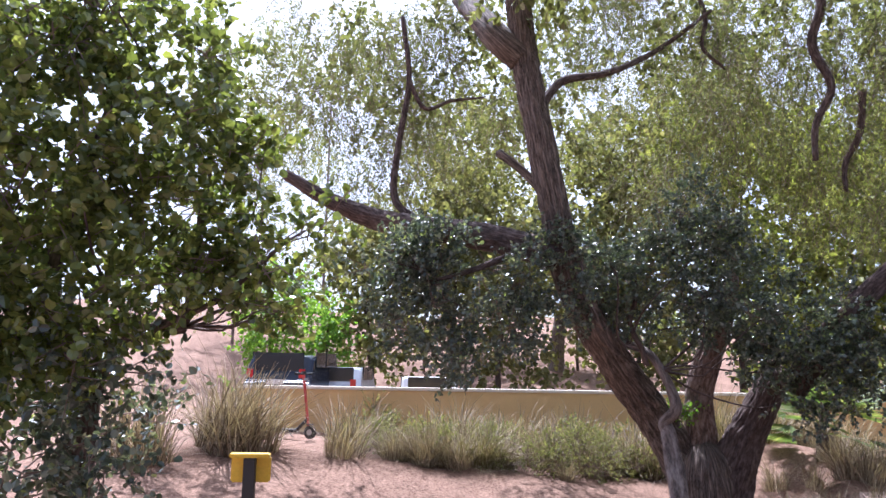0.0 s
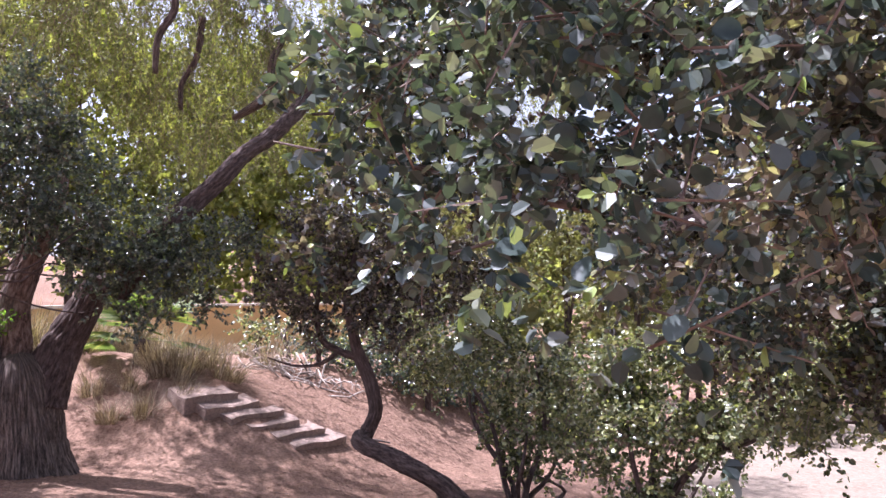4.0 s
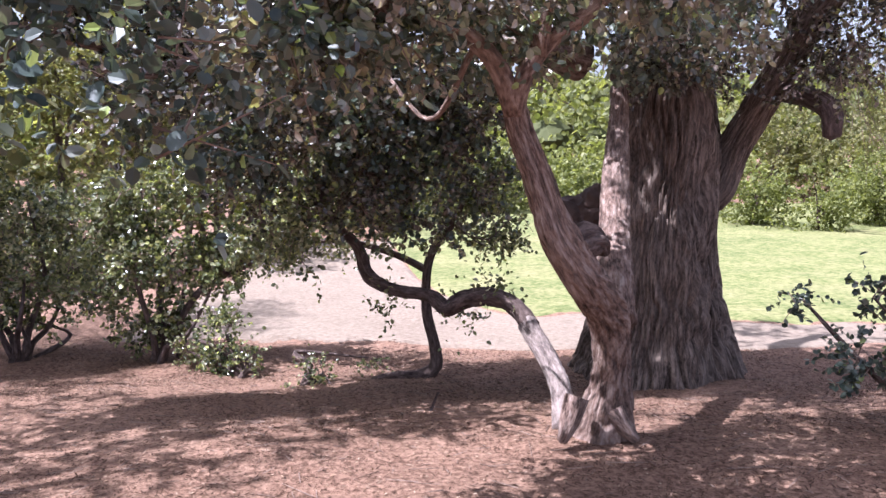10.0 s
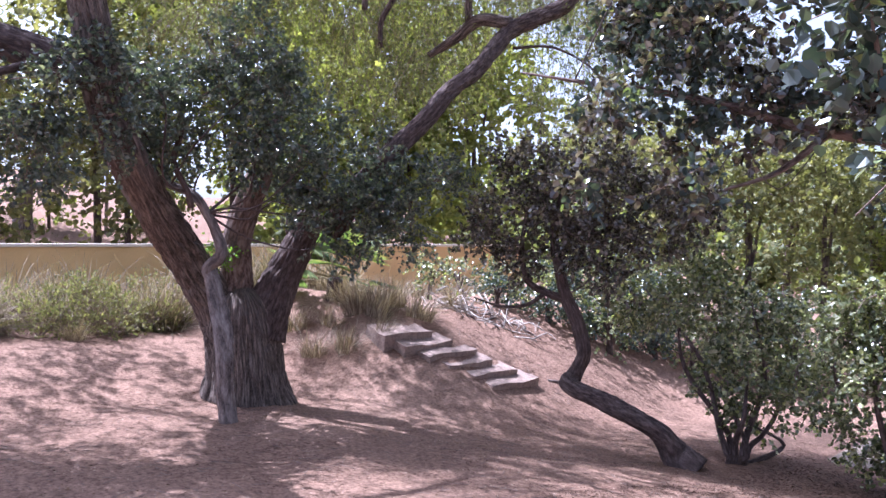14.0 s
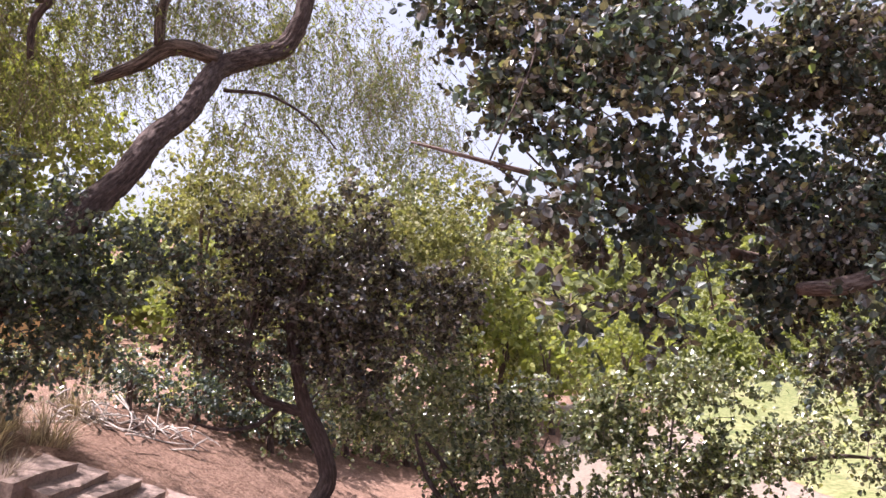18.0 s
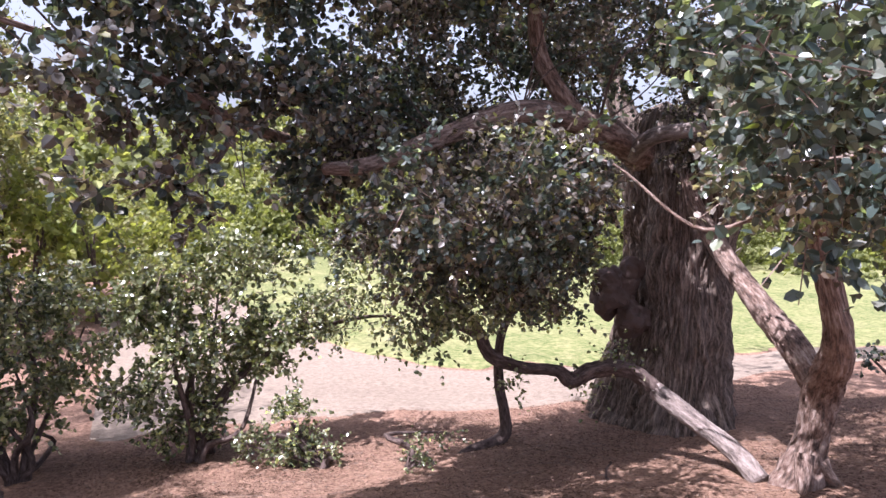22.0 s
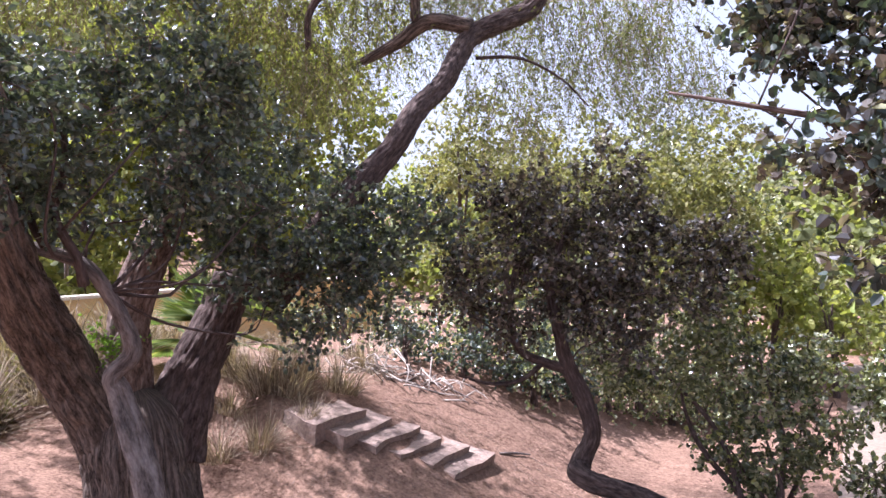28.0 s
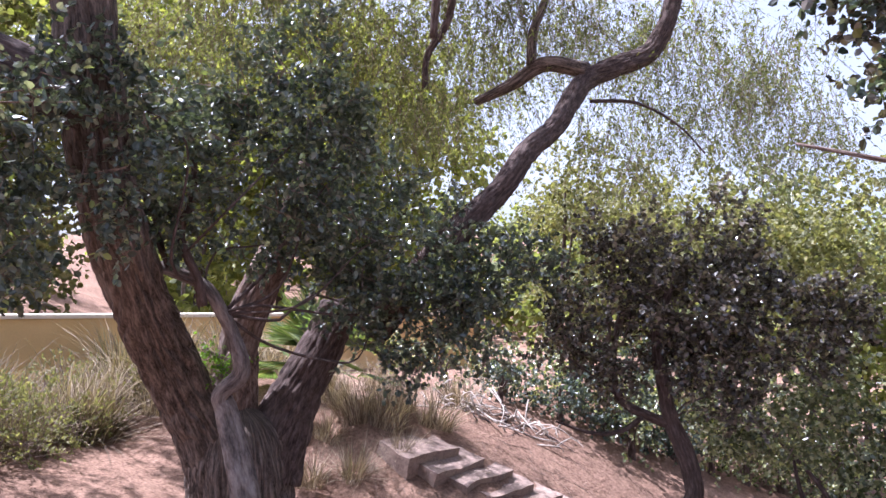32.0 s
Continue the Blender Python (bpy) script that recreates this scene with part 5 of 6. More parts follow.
def grass_mesh(seed, tall, wide, blades, mat):
    g = np.random.default_rng(seed)
    n = blades
    a0 = g.uniform(0, 6.28, n)
    r0 = wide * 0.45 * np.sqrt(g.random(n))
    base = np.stack([r0 * np.cos(a0), r0 * np.sin(a0), np.zeros(n)], -1)
    lean = wide * (0.15 + 1.25 * g.random(n) ** 1.3) * (0.4 + 0.8 * r0 / (wide * 0.45))
    az = a0 + g.normal(0, 0.8, n)
    # a few tall tufts in an uneven cushion
    tuft = 0.75 + 0.35 * np.sin(3 * a0 + seed) * np.sin(9 * r0 / wide + 2 * seed)
    tl = tall * g.uniform(0.25, 1.15, n) * tuft
    out = np.stack([np.cos(az), np.sin(az), 0 * az], -1)
    side = np.stack([-np.sin(az), np.cos(az), 0 * az], -1)
    vs = []
    for s, w in ((0, 1.0), (0.4, 0.9), (0.75, 0.65), (1.0, 0.1)):
        c = base + out * (lean * s ** 1.8)[:, None] + np.array((0, 0, 1.0)) * (tl * (s - 0.18 * s ** 3))[:, None]
        vs += [c - side * 0.0045 * w, c + side * 0.0045 * w]
    v = np.stack(vs, 1).reshape(-1, 3)
    k = np.array([(0, 1, 3, 2), (2, 3, 5, 4), (4, 5, 7, 6)])
    f = (k[None] + (np.arange(n) * 8)[:, None, None]).reshape(-1, 4)
    return raw_mesh("grass", v, f, mat)


GRASS = [grass_mesh(1, 0.75, 0.5, 300, STRAW), grass_mesh(2, 0.6, 0.55, 340, STRAW_GREEN), grass_mesh(3, 0.85, 0.5, 260, STRAW), grass_mesh(4, 0.55, 0.6, 340, STRAW_GREEN)]
g = np.random.default_rng(77)


def clump(x, y, k, s, label):
    ob = placed("grass_clump", GRASS[k])
    ob.matrix_basis = Matrix.LocRotScale((x, y, float(h(x, y)) - 0.02), Euler((g.normal(0, 0.14), g.normal(0, 0.14), g.uniform(0, 6.28))), (s, s, s * g.uniform(0.85, 1.2)))
    return tagged(ob, label, "grass clump", "dry grass clumps")


for k in range(60):
    s = k / 60
    x = -11.6 - 2.1 * g.random() - 0.9 * s
    y = 0.6 + 8.6 * s + g.normal(0, 0.25)
    if (x + 9) ** 2 + (y - 5.2) ** 2 < 2.0:
        continue
    clump(x, y, (0, 2, 0, 1, 2, 3)[k % 6], g.uniform(0.8, 1.5), "dry bunch grass with grey-brown blades" if k % 6 not in (3, 5) else "low yellow-green bushy grass tuft")
for x, y in ((-9.3, 6.3), (-9.6, 6.0), (-9.1, 6.8), (-9.9, 6.5), (-9.5, 7.0), (-10.2, 7.1), (-10.4, 6.2)):
    clump(x, y, 0, g.uniform(0.6, 0.85), "pale straw-coloured dry grass tussock")
for x, y, z in ((-11.58, -1.24, 1.28), (-11.75, -1.07, 1.29), (-12.17, -1.47, 1.3), (-11.62, -1.5, 1.28), (-12.95, -1.69, 1.29), (-10.96, -2.32, 1.21), (-11.32, -2.65, 1.24)):
    clump(x, y, 2, g.uniform(1.5, 1.9), "tall dry bunch grass beside the path")
for k in range(16):
    clump(-11.3 - 1.4 * g.random(), 1.0 + 3.6 * g.random(), 2 * (k % 2), g.uniform(0.5, 0.9), "small dry grass tuft on bare dirt")

for x, y, z in ((-9.82, 7.24, 1.3), (-11.49, 9.09, 1.16), (-12.83, 10.85, 1.07), (-9.78, 6.89, 1.2), (-10.5, 7.12, 1.35), (-9.26, 7.61, 1.12), (-9.74, 7.57, 1.28), (-9.88, 8.95, 1.17)):
    clump(x, y, 0, g.uniform(0.65, 0.95), "dark dry bunch grass at the head of the steps")


def low_shrub(x, y, z, r, k):
    """A low twiggy shrub among the dry grass."""
    t = thing("dry_shrub", (x, y, z), "low twiggy yellow-green shrub among dry grass", "shrub", "low shrubs in the grass")
    cl = [(x, y, z + r * 0.5, r * 0.8), (x + r * 0.6, y + 0.2, z + r * 0.45, r * 0.6), (x - r * 0.2, y - r * 0.6, z + r * 0.45, r * 0.6), (x, y + r * 0.7, z + r * 0.4, r * 0.55)]
    for c in cl:
        limb("stem", [(x, y, z - 0.04, 0.014), (0.5 * (x + c[0]), 0.5 * (y + c[1]) + 0.03, z + r * 0.3, 0.01), (c[0], c[1], c[2] + r * 0.3, 0.004)], TWIG, t, sides=6, step=0.15, seed=k)
    foliage(t, cl, 290, 0.038, 0.26, LEAF_OLIVE, seed=600 + k, leaves=9, twig=0.22, droop=-0.5, bare=0.6, fill=2.0)


for k, (x, y, z) in enumerate(((-13.96, 1.84, 1.12), (-12.74, 2.54, 1.07), (-15.25, 0.78, 1.19), (-13.65, 3.3, 1.01), (-13.57, 2.22, 1.09), (-14.73, 4.55, 0.92), (-12.12, 2.32, 1.08), (-11.77, 3.23, 1.01), (-11.85, 3.79, 0.98), (-13.2, 1.1, 1.16), (-12.6, 0.6, 1.2), (-13.1, 4.3, 0.94), (-12.5, 5.0, 0.9), (-12.3, 1.5, 1.13), (-13.9, 5.6, 0.86), (-12.9, 6.2, 0.9), (-14.2, 2.9, 1.04), (-12.2, 4.4, 0.95))):
    low_shrub(x, y, float(h(x, y)), 0.42 + 0.07 * (k % 3), k)

# ---- boundary wall ----
W0, W1 = Vector((-15.58, -1.87, 2.17)), Vector((-14.4, 15.99, 2.30))
along = (W1 - W0)
along.z = 0
wall = tagged(thing("boundary_wall", (W0.x, W0.y, W0.z - 1.21), "low ochre stucco boundary wall with a pale cap", "wall"), kind="structure")
turn = Matrix.Rotation(math.atan2(along.y, along.x), 4, "Z")
for nm, size, z, m in (("wall_body", (along.length, 0.25, 1.9), 0.2, OCHRE), ("wall_cap", (along.length, 0.33, 0.06), 1.18, CAP)):
    bm = box_bm(size, (along.length / 2, 0, z), 0.012)
    part(nm, bm, m, wall).matrix_local = turn

# ---- electric scooter ----
SX, SY, SZ = (-14.12, -0.78, 1.29)
sc = thing("electric_scooter", (SX, SY, SZ), "parked black and red electric kick scooter", "scooter")
spin = Matrix.Rotation(radians(62), 4, "Z")
FX = 0.46
def on(ob):
    ob.matrix_local = spin @ ob.matrix_local
    return ob


on(part("deck", box_bm((0.72, 0.15, 0.05), (-0.12, 0, 0.13), 0.015), BLACK, sc))
on(part("stem", rod_bm((FX - 0.02, 0, 0.22), (FX - 0.16, 0, 1.1), 0.025), RED, sc, "red steering stem"))
on(part("neck", rod_bm((0.22, 0, 0.15), (FX - 0.04, 0, 0.34), 0.032), BLACK, sc))
on(part("handlebar", rod_bm((FX - 0.16, -0.24, 1.12), (FX - 0.16, 0.24, 1.12), 0.017), BLACK, sc))
for s in (-1, 1):
    on(part("grip", rod_bm((FX - 0.16, s * 0.15, 1.12), (FX - 0.16, s * 0.27, 1.12), 0.024), RUBBER, sc))
on(part("display", box_bm((0.07, 0.09, 0.04), (FX - 0.16, 0, 1.145), 0.01), BLACK, sc))
on(part("headlight", disc_bm(0.025, 0.05, (FX - 0.11, 0, 1.02), "X", 12), STEEL, sc))
for xw in (FX + 0.02, -0.52):
    wh = on(part("wheel", disc_bm(0.115, 0.045, (xw, 0, 0.115)), RUBBER, sc))
    rim = part("rim", disc_bm(0.06, 0.055, (xw, 0, 0.115), "Y", 16), STEEL, wh)
on(part("fender", box_bm((0.16, 0.06, 0.02), (-0.5, 0, 0.245), 0.006), BLACK, sc))
on(part("fender", box_bm((0.14, 0.06, 0.02), (FX + 0.02, 0, 0.245), 0.006), BLACK, sc))
on(part("kickstand", rod_bm((0.0, 0.05, 0.12), (0.05, 0.14, 0.0), 0.01), STEEL, sc))

# ---- marker post ----
PX = Vector((-6.31, -0.31, 1.81))
mp = thing("marker_post", (PX.x, PX.y, float(h(PX.x, PX.y))), "dark square post with a yellow marker plate", "post")
ph = PX.z - mp.location.z
part("post", box_bm((0.09, 0.09, ph + 0.25), (0, 0, (ph - 0.25) / 2), 0.008), BLACK, mp)
part("plate", box_bm((0.05, 0.3, 0.2), (-0.08, 0, ph - 0.1), 0.012), YELLOW, mp, "yellow plate")
part("cap", box_bm((0.12, 0.3, 0.03), (0, 0, ph + 0.01), 0.006), YELLOW, mp)

# ---- parked cars beyond the wall ----


def car(place, heading, paint, label, tall=1.65, length=4.5):
    c = thing("car", place, label, "car", "parked cars")
    prof = [(-0.5, 0.25), (-0.5, 0.58), (-0.47, 0.62), (-0.40, 0.97), (-0.34, 1.0), (0.06, 1.0), (0.13, 0.97), (0.24, 0.64), (0.46, 0.55), (0.5, 0.45), (0.5, 0.25)]
    bm = bmesh.new()
    rows_ = []
    for y, in_ in ((-0.88, 0.0), (-0.80, 1.0), (0.80, 1.0), (0.88, 0.0)):
        rows_.append([bm.verts.new((x * length, y * (1 - 0.14 * max(0, z - 0.6)), 0.25 + (z - 0.25) * tall * (1.0 if in_ else 0.96))) for x, z in prof])
    for r0, r1 in zip(rows_, rows_[1:]):
        for i in range(len(prof)):
            j = (i + 1) % len(prof)
            bm.faces.new((r0[i], r0[j], r1[j], r1[i]))
    bm.faces.new(rows_[0][::-1])
    bm.faces.new(rows_[-1])
    bmesh.ops.recalc_face_normals(bm, faces=bm.faces)
    bmesh.ops.bevel(bm, geom=bm.edges[:], offset=0.03, segments=2, affect="EDGES")
    body = part("body", bm, paint, c)
    for s in (-1, 1):
        for x0, x1 in ((-0.36, -0.16), (-0.14, 0.10)):
            bm = box_bm(((x1 - x0) * length, 0.03, 0.26 * tall), ((x0 + x1) / 2 * length, s * 0.855, 0.81 * tall), 0.01)
            part("side_window", bm, GLASS_DARK, c)
        part("tail_light", box_bm((0.05, 0.16, 0.22), (-0.502 * length, s * 0.68, 0.62 * tall), 0.01), LAMP_RED, c)
        for x in (-0.32, 0.33):
            w = part("wheel", disc_bm(0.33, 0.22, (x * length, s * 0.78, 0.33), "Y", 24), RUBBER, c)
            part("rim", disc_bm(0.2, 0.24, (x * length, s * 0.78, 0.33), "Y", 16), STEEL, w)
    part("rear_window", box_bm((0.04, 1.3, 0.26 * tall), (-0.452 * length, 0, 0.79 * tall), 0.01), GLASS_DARK, c).rotation_euler = (0, 0.0, 0)
    part("bumper", box_bm((0.1, 1.6, 0.2), (-0.5 * length, 0, 0.32 * tall), 0.03), BLACK, c)
    part("number_plate", box_bm((0.02, 0.45, 0.12), (-0.515 * length, 0, 0.5 * tall), 0.004), WHITE, c)
    c.matrix_basis = Matrix.Translation(place) @ Matrix.Rotation(radians(heading), 4, "Z")
    return c


for (px, py, pz), hd, pt_, lb, tl in (((-22.1, -1.19, 2.2), 168, NAVY, "dark blue sport utility vehicle parked beyond the wall", 1.75), ((-23.66, -0.09, 2.12), 172, SILVER, "silver saloon car parked beyond the wall", 1.42), ((-25.08, 2.66, 2.04), 176, WHITE, "white saloon car parked beyond the wall", 1.42)):
    car((px, py, float(h(px, py))), hd, pt_, lb, tl)

# ---- trees in the distance ----


BALL = bmesh.new()
bmesh.ops.create_icosphere(BALL, subdivisions=2, radius=1.0)
BALL_V = np.array([q.co[:] for q in BALL.verts])
BALL_F = np.array([[q.index for q in f.verts] for f in BALL.faces])
BALL.free()


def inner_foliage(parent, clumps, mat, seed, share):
    """Lumpy dense hearts inside the leafy clumps of a distant crown, solid and coloured like shaded leaves."""
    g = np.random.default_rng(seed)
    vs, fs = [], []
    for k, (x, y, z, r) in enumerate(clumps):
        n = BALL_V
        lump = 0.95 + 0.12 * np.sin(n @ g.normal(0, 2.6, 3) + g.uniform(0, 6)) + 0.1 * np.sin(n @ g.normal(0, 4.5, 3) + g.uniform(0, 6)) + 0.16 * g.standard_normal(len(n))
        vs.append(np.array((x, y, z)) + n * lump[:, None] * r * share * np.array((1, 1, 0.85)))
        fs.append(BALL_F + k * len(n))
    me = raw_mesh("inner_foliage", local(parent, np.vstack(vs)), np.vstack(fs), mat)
    placed("inner_foliage", me, parent, "solid heart added inside the crown, coloured like shaded leaves", "stuff")


def far_tree(place, clumps, mat, label, seed, size=0.16, density=60, trunk=0.14, name="park_tree", leaves=9):
    t = thing(name, place, label, "tree", "trees beyond the lawn")
    c = np.mean(np.array(clumps)[:, :3], 0)
    limb("trunk", [(place[0], place[1], place[2] - 0.2, trunk * 1.3), (place[0] * 0.8 + c[0] * 0.2, place[1] * 0.8 + c[1] * 0.2, place[2] * 0.55 + c[2] * 0.45, trunk), (*c, trunk * 0.4)], BARK_DARK, t, sides=10, step=0.3, seed=seed)
    top = np.array(clumps)
    for q in top[: min(4, len(top))]:
        limb("limb", [(place[0] * 0.7 + c[0] * 0.3, place[1] * 0.7 + c[1] * 0.3, place[2] * 0.6 + c[2] * 0.4, trunk * 0.5), (*(0.5 * (q[:3] + c)), trunk * 0.35), (*q[:3], trunk * 0.12)], BARK_DARK, t, sides=7, step=0.3, seed=seed)
    if math.hypot(place[0], place[1]) > 25:
        density *= 1.7
    foliage(t, clumps, density, size, 0.4, mat, seed=seed, twig=size * 5, bare=0, leaves=leaves, fill=2.0, full=0.36, spare=1.15)
    return t


def grove(spots, mat, label, seed, name="park_tree", size=0.16, density=60):
    """A tree for each (x, y, z of its middle, radius)."""
    gg = np.random.default_rng(seed)
    for k, (x, y, z, r) in enumerate(spots):
        foot = (x, y, float(h(x, y)))
        low_ = max(foot[2] + 0.5 * r, z - 1.5 * r)
        cl = [(x, y, z, r * 0.8), (x, y, low_, r * 0.8), (x + 0.5 * r, y, 0.5 * (z + low_), r * 0.7)] + [(x + gg.normal(0, 0.55) * r, y + gg.normal(0, 0.55) * r, z + gg.normal(0, 0.4) * r, r * gg.uniform(0.4, 0.65)) for _ in range(6)]
        far_tree(foot, cl, mat, label, seed + k, size, density, 0.03 + 0.03 * r, name)


def willows(spots, mat, label, seed):
    """Tall trees with hanging feathery sprays, for each (x, y, z of the middle, radius)."""
    gg = np.random.default_rng(seed)
    for k, (x, y, z, r) in enumerate(spots):
        foot = (x, y, float(h(x, y)))
        t = thing("pepper_tree", foot, label, "tree", "trees beyond the lawn")
        limb("trunk", [(x, y, foot[2] - 0.2, 0.09), (x + 0.3, y, foot[2] * 0.5 + z * 0.5, 0.07), (x, y, z, 0.04)], BARK_PALE, t, sides=8, step=0.4, seed=seed + k)
        cl = [(x + gg.normal(0, 0.55) * r, y + gg.normal(0, 0.55) * r, z + gg.normal(0.25, 0.5) * r, r * gg.uniform(0.5, 0.8)) for _ in range(5)]
        weeping(t, cl, 11, (mat, LEAF_LIME, LEAF_OLIVE)[k % 3], 0.19, seed + k, (1.0, 3.4), 40, "crown")


grove([(10.09, 25.03, 0.71, 1.21), (11.44, 23.34, 0.24, 0.87), (14.34, 25.21, 0.86, 1.52), (15.47, 22.13, 0.65, 1.21), (18.2, 23.85, 1.29, 1.79), (8.57, 28.73, 0.72, 1.57)], LEAF_FAR, "rounded sunlit shrub beyond the lawn", 200, name="park_shrub", size=0.09, density=230)
grove([(19.45, 30.3, 2.97, 2.15), (17.42, 33.77, 2.25, 1.99), (23.01, 30.25, 4.68, 2.55), (15.63, 36.81, 3.11, 2.39)], LEAF_OLIVE, "hazy olive-green tree beyond the lawn", 210, size=0.13, density=80)
grove([(-7.85, 15.49, 3.91, 1.39), (-9.05, 14.59, 3.9, 1.12), (-6.98, 17.23, 3.98, 1.14), (-10.48, 15.08, 4.35, 1.07), (-11.8, 15.55, 4.97, 1.14), (-6.25, 19.36, 2.91, 1.28), (-5.14, 20.47, 1.56, 1.34)], LEAF_OLIVE, "tall olive-green willowy tree on the slope", 220, size=0.09, density=330)
grove([(-10.2, 11.29, 0.84, 0.65), (-9.05, 11.89, 0.37, 0.65), (-8.72, 13.11, 0.9, 0.81), (-10.13, 13.03, 1.03, 0.84)], LEAF_FRESH, "grey-green shrub behind the dirt slope", 240, name="slope_shrub", size=0.07, density=200)
grove([(x, y, float(h(x, y)) + up, r) for x, y, up, r in ((-9.86, 10.0, 0.4, 0.42), (-9.13, 10.5, 0.42, 0.42), (-8.7, 11.0, 0.42, 0.42), (-8.3, 11.6, 0.45, 0.42), (-8.0, 12.1, 0.5, 0.45), (-9.3, 11.2, 0.9, 0.5), (-8.7, 11.9, 0.95, 0.55), (-8.3, 12.6, 1.1, 0.6))], LEAF_DEEP, "dark glossy shrub behind the brush pile", 740, name="slope_shrub", size=0.05, density=760)
grove([(x, y, float(h(x, y)) + up, r) for x, y, up, r in ((-7.6, 12.7, 0.5, 0.5), (-7.2, 13.2, 0.5, 0.52), (-6.8, 13.7, 0.55, 0.55), (-6.3, 14.1, 0.55, 0.55), (-5.8, 14.6, 0.6, 0.58), (-7.4, 13.8, 1.2, 0.65), (-6.6, 14.6, 1.2, 0.65))], LEAF_FRESH, "grey-green feathery shrub below the dirt slope", 760, name="slope_shrub", size=0.055, density=560)
grove([(-8.25, 11.06, 1.17, 0.53), (-9.47, 11.43, 1.49, 0.57), (-10.27, 10.78, 1.58, 0.52), (-11.23, 10.57, 1.66, 0.49), (-12.05, 10.44, 1.81, 0.39)], LEAF_FRESH, "dusty grey-green shrub at the head of the dirt slope", 250, name="slope_shrub", size=0.06, density=330)
grove([(-4.39, 17.53, 1.45, 1.02), (-5.64, 18.45, 2.05, 1.07), (-2.51, 22.5, 1.52, 0.99)], LEAF_LIME, "sunlit yellow-green tree beyond the path", 260, size=0.14, density=90)
grove([(-6.95, 20.3, 3.64, 1.49), (-8.46, 18.97, 4.56, 1.56)], LEAF_FRESH, "grey-green tree beyond the path", 265, size=0.14, density=90)
grove([(-3.82, 24.54, -0.69, 1.07), (-0.32, 34.36, -0.19, 2.28), (2.01, 36.06, 0.15, 2.15), (19.65, 22.28, 0.74, 2.15), (17.56, 18.61, 0.07, 1.04), (22.57, 20.34, 1.22, 2.22), (5.95, 35.19, -0.14, 2.42), (9.73, 33.89, -0.39, 2.42)], LEAF_FAR, "hazy park tree across the lawn", 280, size=0.22, density=40)
grove([(-27.14, -0.68, 4.09, 1.11), (-28.96, -2.93, 4.35, 1.52)], LEAF_BRIGHT, "bright green young tree by the car park", 300, size=0.13, density=110)
willows([(-42.04, 3.83, 9.1, 3.45), (-43.53, 8.01, 12.58, 3.94), (-39.81, 14.43, 14.57, 4.08), (-31.67, 21.8, 13.64, 3.69), (-26.87, 23.18, 10.85, 2.87), (-48.87, 5.91, 16.6, 4.39), (-45.53, -7.09, 12.8, 5.15), (-42.1, -1.79, 18.02, 3.45), (-38.99, 16.58, 20.32, 3.45), (-32.64, 20.28, 18.6, 3.12), (-24.55, 25.66, 14.26, 3.13)], LEAF_OLIVE, "tall hazy olive-green pepper tree beyond the wall", 320)
grove([(-29.86, 0.9, 6.8, 2.6), (-33.12, 4.31, 9.98, 3.2), (-29.47, 5.73, 6.36, 2.4), (-30.47, 10.7, 10.68, 3.0), (-28.09, 10.88, 6.22, 2.2)], LEAF_OLIVE, "broad olive-green tree beyond the wall", 700, size=0.22, density=50)
grove([(-27.5, 14.65, 11.29, 3.0), (-23.87, 14.77, 6.94, 2.4), (-23.58, 17.85, 9.68, 3.0), (-21.36, 18.41, 6.38, 2.4), (-20.98, 21.21, 8.73, 2.8)], LEAF_LIME, "broad yellow-green tree beyond the wall", 720, size=0.22, density=50)
grove([(-40.57, 12.04, 5.51, 1.25), (-40.76, 17.53, 5.33, 1.48)], LEAF_FAR, "scrubby tree on the far dirt slope", 340, size=0.22, density=40)

grove([(-5.26, 26.5, 0.03, 1.16), (-2.63, 27.51, -0.36, 1.01), (-0.31, 30.33, -1.2, 1.01), (2.56, 30.88, -1.37, 1.04), (5.55, 31.14, -1.26, 1.19), (8.45, 30.09, -1.23, 1.19), (-2.32, 28.48, 0.87, 1.04), (0.9, 30.14, 0.75, 1.12), (-2.37, 26.49, 1.07, 1.36), (1.24, 30.1, 0.31, 1.34), (4.7, 31.37, 0.1, 1.43)], LEAF_FAR, "dense hedge-like shrub across the lawn", 360, name="park_shrub", size=0.16, density=120)

# ---- fan palm behind the forked trunk ----
FP = Vector((-10.68, 7.14, 1.64))
pm = thing("fan_palm", (FP.x, FP.y, float(h(FP.x, FP.y))), "young fan palm with arching split fronds", "palm")
g = np.random.default_rng(88)
hub = Vector((0, 0, max(0.3, FP.z - pm.location.z - 0.3)))
limb("trunk", [(FP.x, FP.y, pm.location.z - 0.1, 0.14), (FP.x, FP.y, pm.location.z + hub.z, 0.11)], BARK_DARK, pm, sides=14, seed=1)
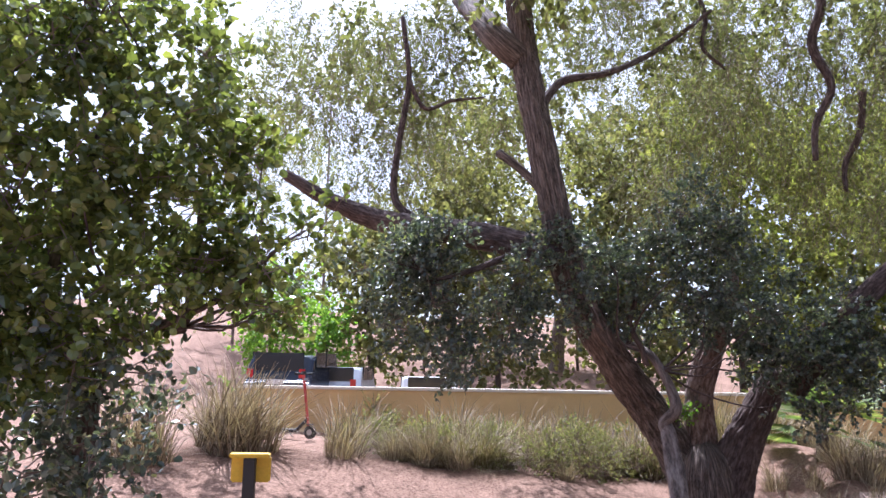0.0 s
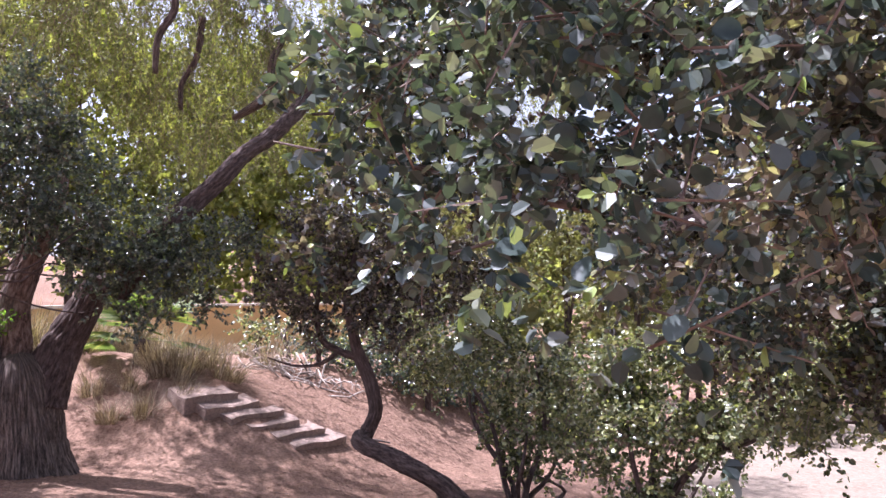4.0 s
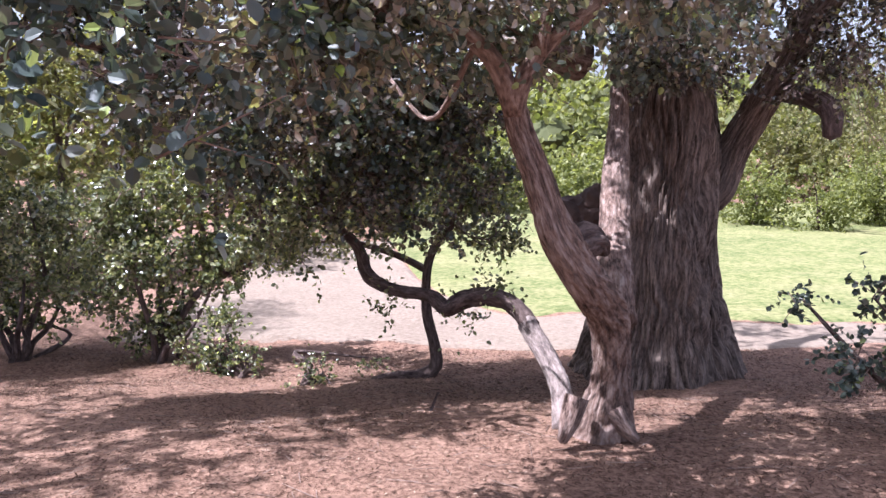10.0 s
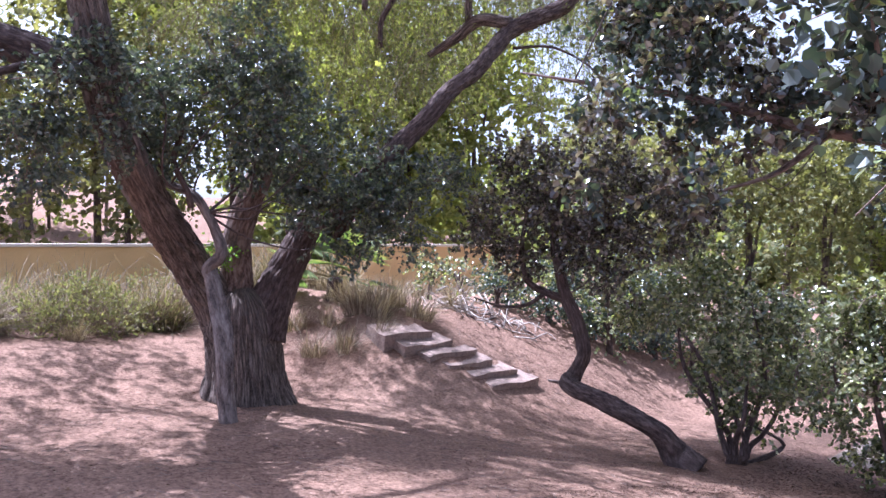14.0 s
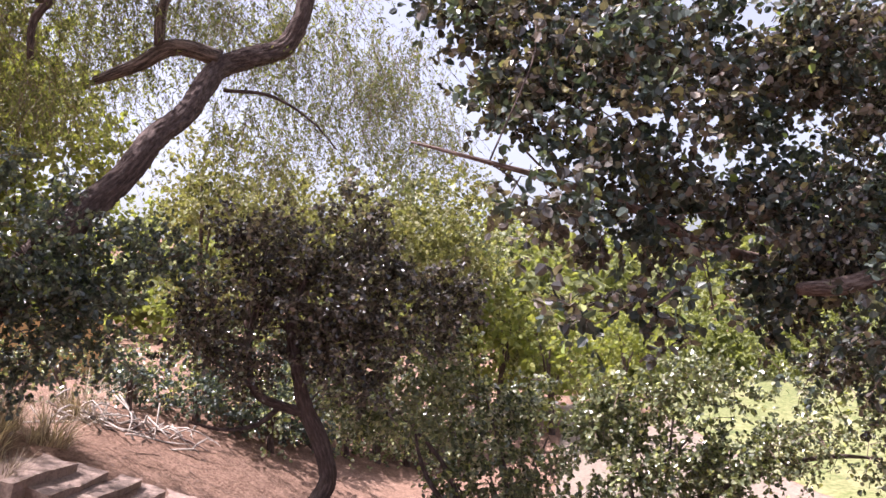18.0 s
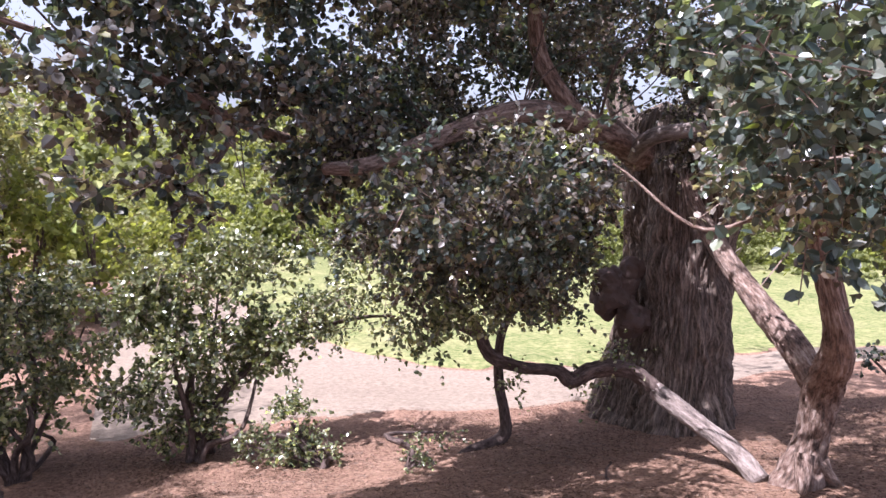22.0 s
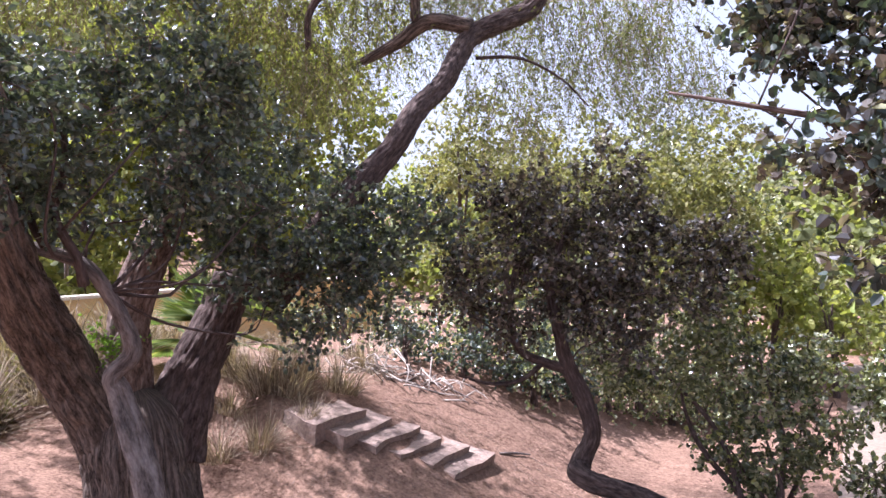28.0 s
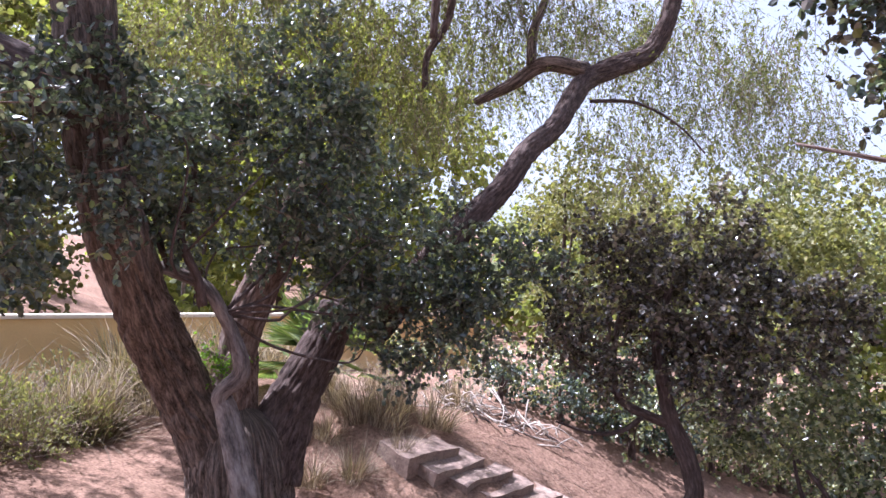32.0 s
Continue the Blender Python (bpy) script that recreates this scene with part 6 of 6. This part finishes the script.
for k in range(18):
    az, el = g.uniform(0, 6.28), g.uniform(-0.1, 1.2)
    d = np.array((math.cos(az) * math.cos(el), math.sin(az) * math.cos(el), math.sin(el)))
    tip = np.array(hub) + d * g.uniform(0.4, 0.7)
    n = 26
    fan = np.linspace(-1.25, 1.25, n)
    sidev = unit(np.cross(d, (0.1, 0.2, 1.0)))
    ways = d[None] * np.cos(fan)[:, None] + sidev[None] * np.sin(fan)[:, None] - np.array((0, 0, 0.25))
    v, f = leaf_arrays(np.repeat(tip[None], n, 0), ways, np.repeat(np.cross(sidev, d)[None], n, 0) + 0.2 * g.standard_normal((n, 3)), g.uniform(0.45, 0.6, n), 0.04)
    fr = placed("frond", raw_mesh("frond", v, f, LEAF_PALM), pm)
    sv, sf, suv = sticks(np.array([hub]), tip[None], 0.012, 0.008)
    placed("stalk", raw_mesh("stalk", sv, sf, STRAW_GREEN, False, suv), fr)

# ---- fallen branch ----
fb = thing("fallen_branch", (-7.77, 8.76, 0.28), "weathered fallen branch lying on the dirt", "branch")
limb("wood", [(-7.77, 8.76, 0.28, 0.018), (-7.68, 9.0, 0.235, 0.017), (-7.58, 9.25, 0.165, 0.01)], BARK_PALE, fb, sides=10, knots=0.1, seed=9)
snag = thing("dead_stick", (-0.14, 5.01, 0.35), "short dead stick standing in the litter", "stick")
limb("wood", [(-0.14, 4.97, 0.3) + (0.014,), (-0.11, 5.6, 0.24) + (0.012,), (-0.06, 5.6, 0.37) + (0.008,)], BARK_DARK, snag, sides=8, seed=10)

# ---- woods all round in the distance ----
gw = np.random.default_rng(400)
ringed = []
for k in range(400):
    az = gw.uniform(-1.05, 1.5)
    d_ = gw.uniform(40, 85)
    x, y = d_ * math.sin(az), d_ * math.cos(az)
    r = gw.uniform(1.6, 3.4)
    ringed.append((x, y, float(h(x, y)) + r * gw.uniform(0.4, 1.5), r))
woods = tagged(thing("far_woods", (-20, 55, 2), "hazy belt of scrub and trees round the park", "woods"), kind="stuff")
inner_foliage(woods, ringed, LEAF_SHADED, 402, 0.42)
foliage(woods, ringed, 13.0, 0.4, 0.45, LEAF_FAR, seed=401, twig=1.6, bare=0, leaves=8, fill=2.0, full=0.38, spare=1.15)

# ---- tangle of dead pale branches by the head of the steps ----
bp = thing("brush_pile", (-9.04, 8.34, 0.97), "tangle of bleached dead branches on the bank", "brush pile")
gb = np.random.default_rng(500)
p0, p1 = np.array((-9.86, 8.77, 1.21)), np.array((-8.87, 9.63, 0.65))
for k in range(190):
    c = p0 + (p1 - p0) * gb.random() + gb.standard_normal(3) * np.array((0.2, 0.2, 0.07))
    w = unit((p1 - p0) + gb.standard_normal(3) * np.array((0.9, 0.9, 0.35)))
    L = gb.uniform(0.25, 0.8)
    bend = gb.standard_normal(3) * 0.08
    limb("dead_branch", [(*(c - w * L / 2), 0.013), (*(c + bend), 0.011), (*(c + w * L / 2), 0.004)], BLEACHED if k % 4 else BARK_DARK, bp, sides=6, step=0.12, seed=k)
sp = thing("leafy_sprouts", (-8.21, 4.04, 2.16), "fresh green sprouts growing from the trunk fork", "sprouts")
foliage(sp, [(-8.95, 4.19, 2.2, 0.13), (-8.83, 4.35, 2.12, 0.14), (-8.85, 4.24, 2.02, 0.097)], 900, 0.03, 0.34, LEAF_BRIGHT, seed=510, leaves=7, twig=0.12, bare=0.5)


# ---- lone tree on the far dirt slope ----
LX, LY, LZ = (-40.34, 10.83, 2.51)
lone = thing("slope_tree", (LX, LY, LZ), "pale-trunked tree standing on the far dirt slope", "tree")
limb("trunk", [(LX, LY, LZ - 0.3, 0.6), (LX, LY, LZ + 0.4, 0.42), (LX + 0.2, LY, LZ + 1.6, 0.36), (LX, LY + 0.2, LZ + 3.2, 0.3)], BARK_PALE, lone, sides=16, step=0.2, seed=520)
foliage(lone, [(LX + 1.5, LY + 1, LZ + 4.2, 1.7), (LX - 1.0, LY - 1.4, LZ + 4.6, 1.8), (LX, LY + 2.4, LZ + 4.4, 1.6), (LX + 0.5, LY - 3, LZ + 4.0, 1.4)], 40, 0.2, 0.4, LEAF_OLIVE, seed=521, twig=0.8, bare=0, fill=2.0, full=0.6)
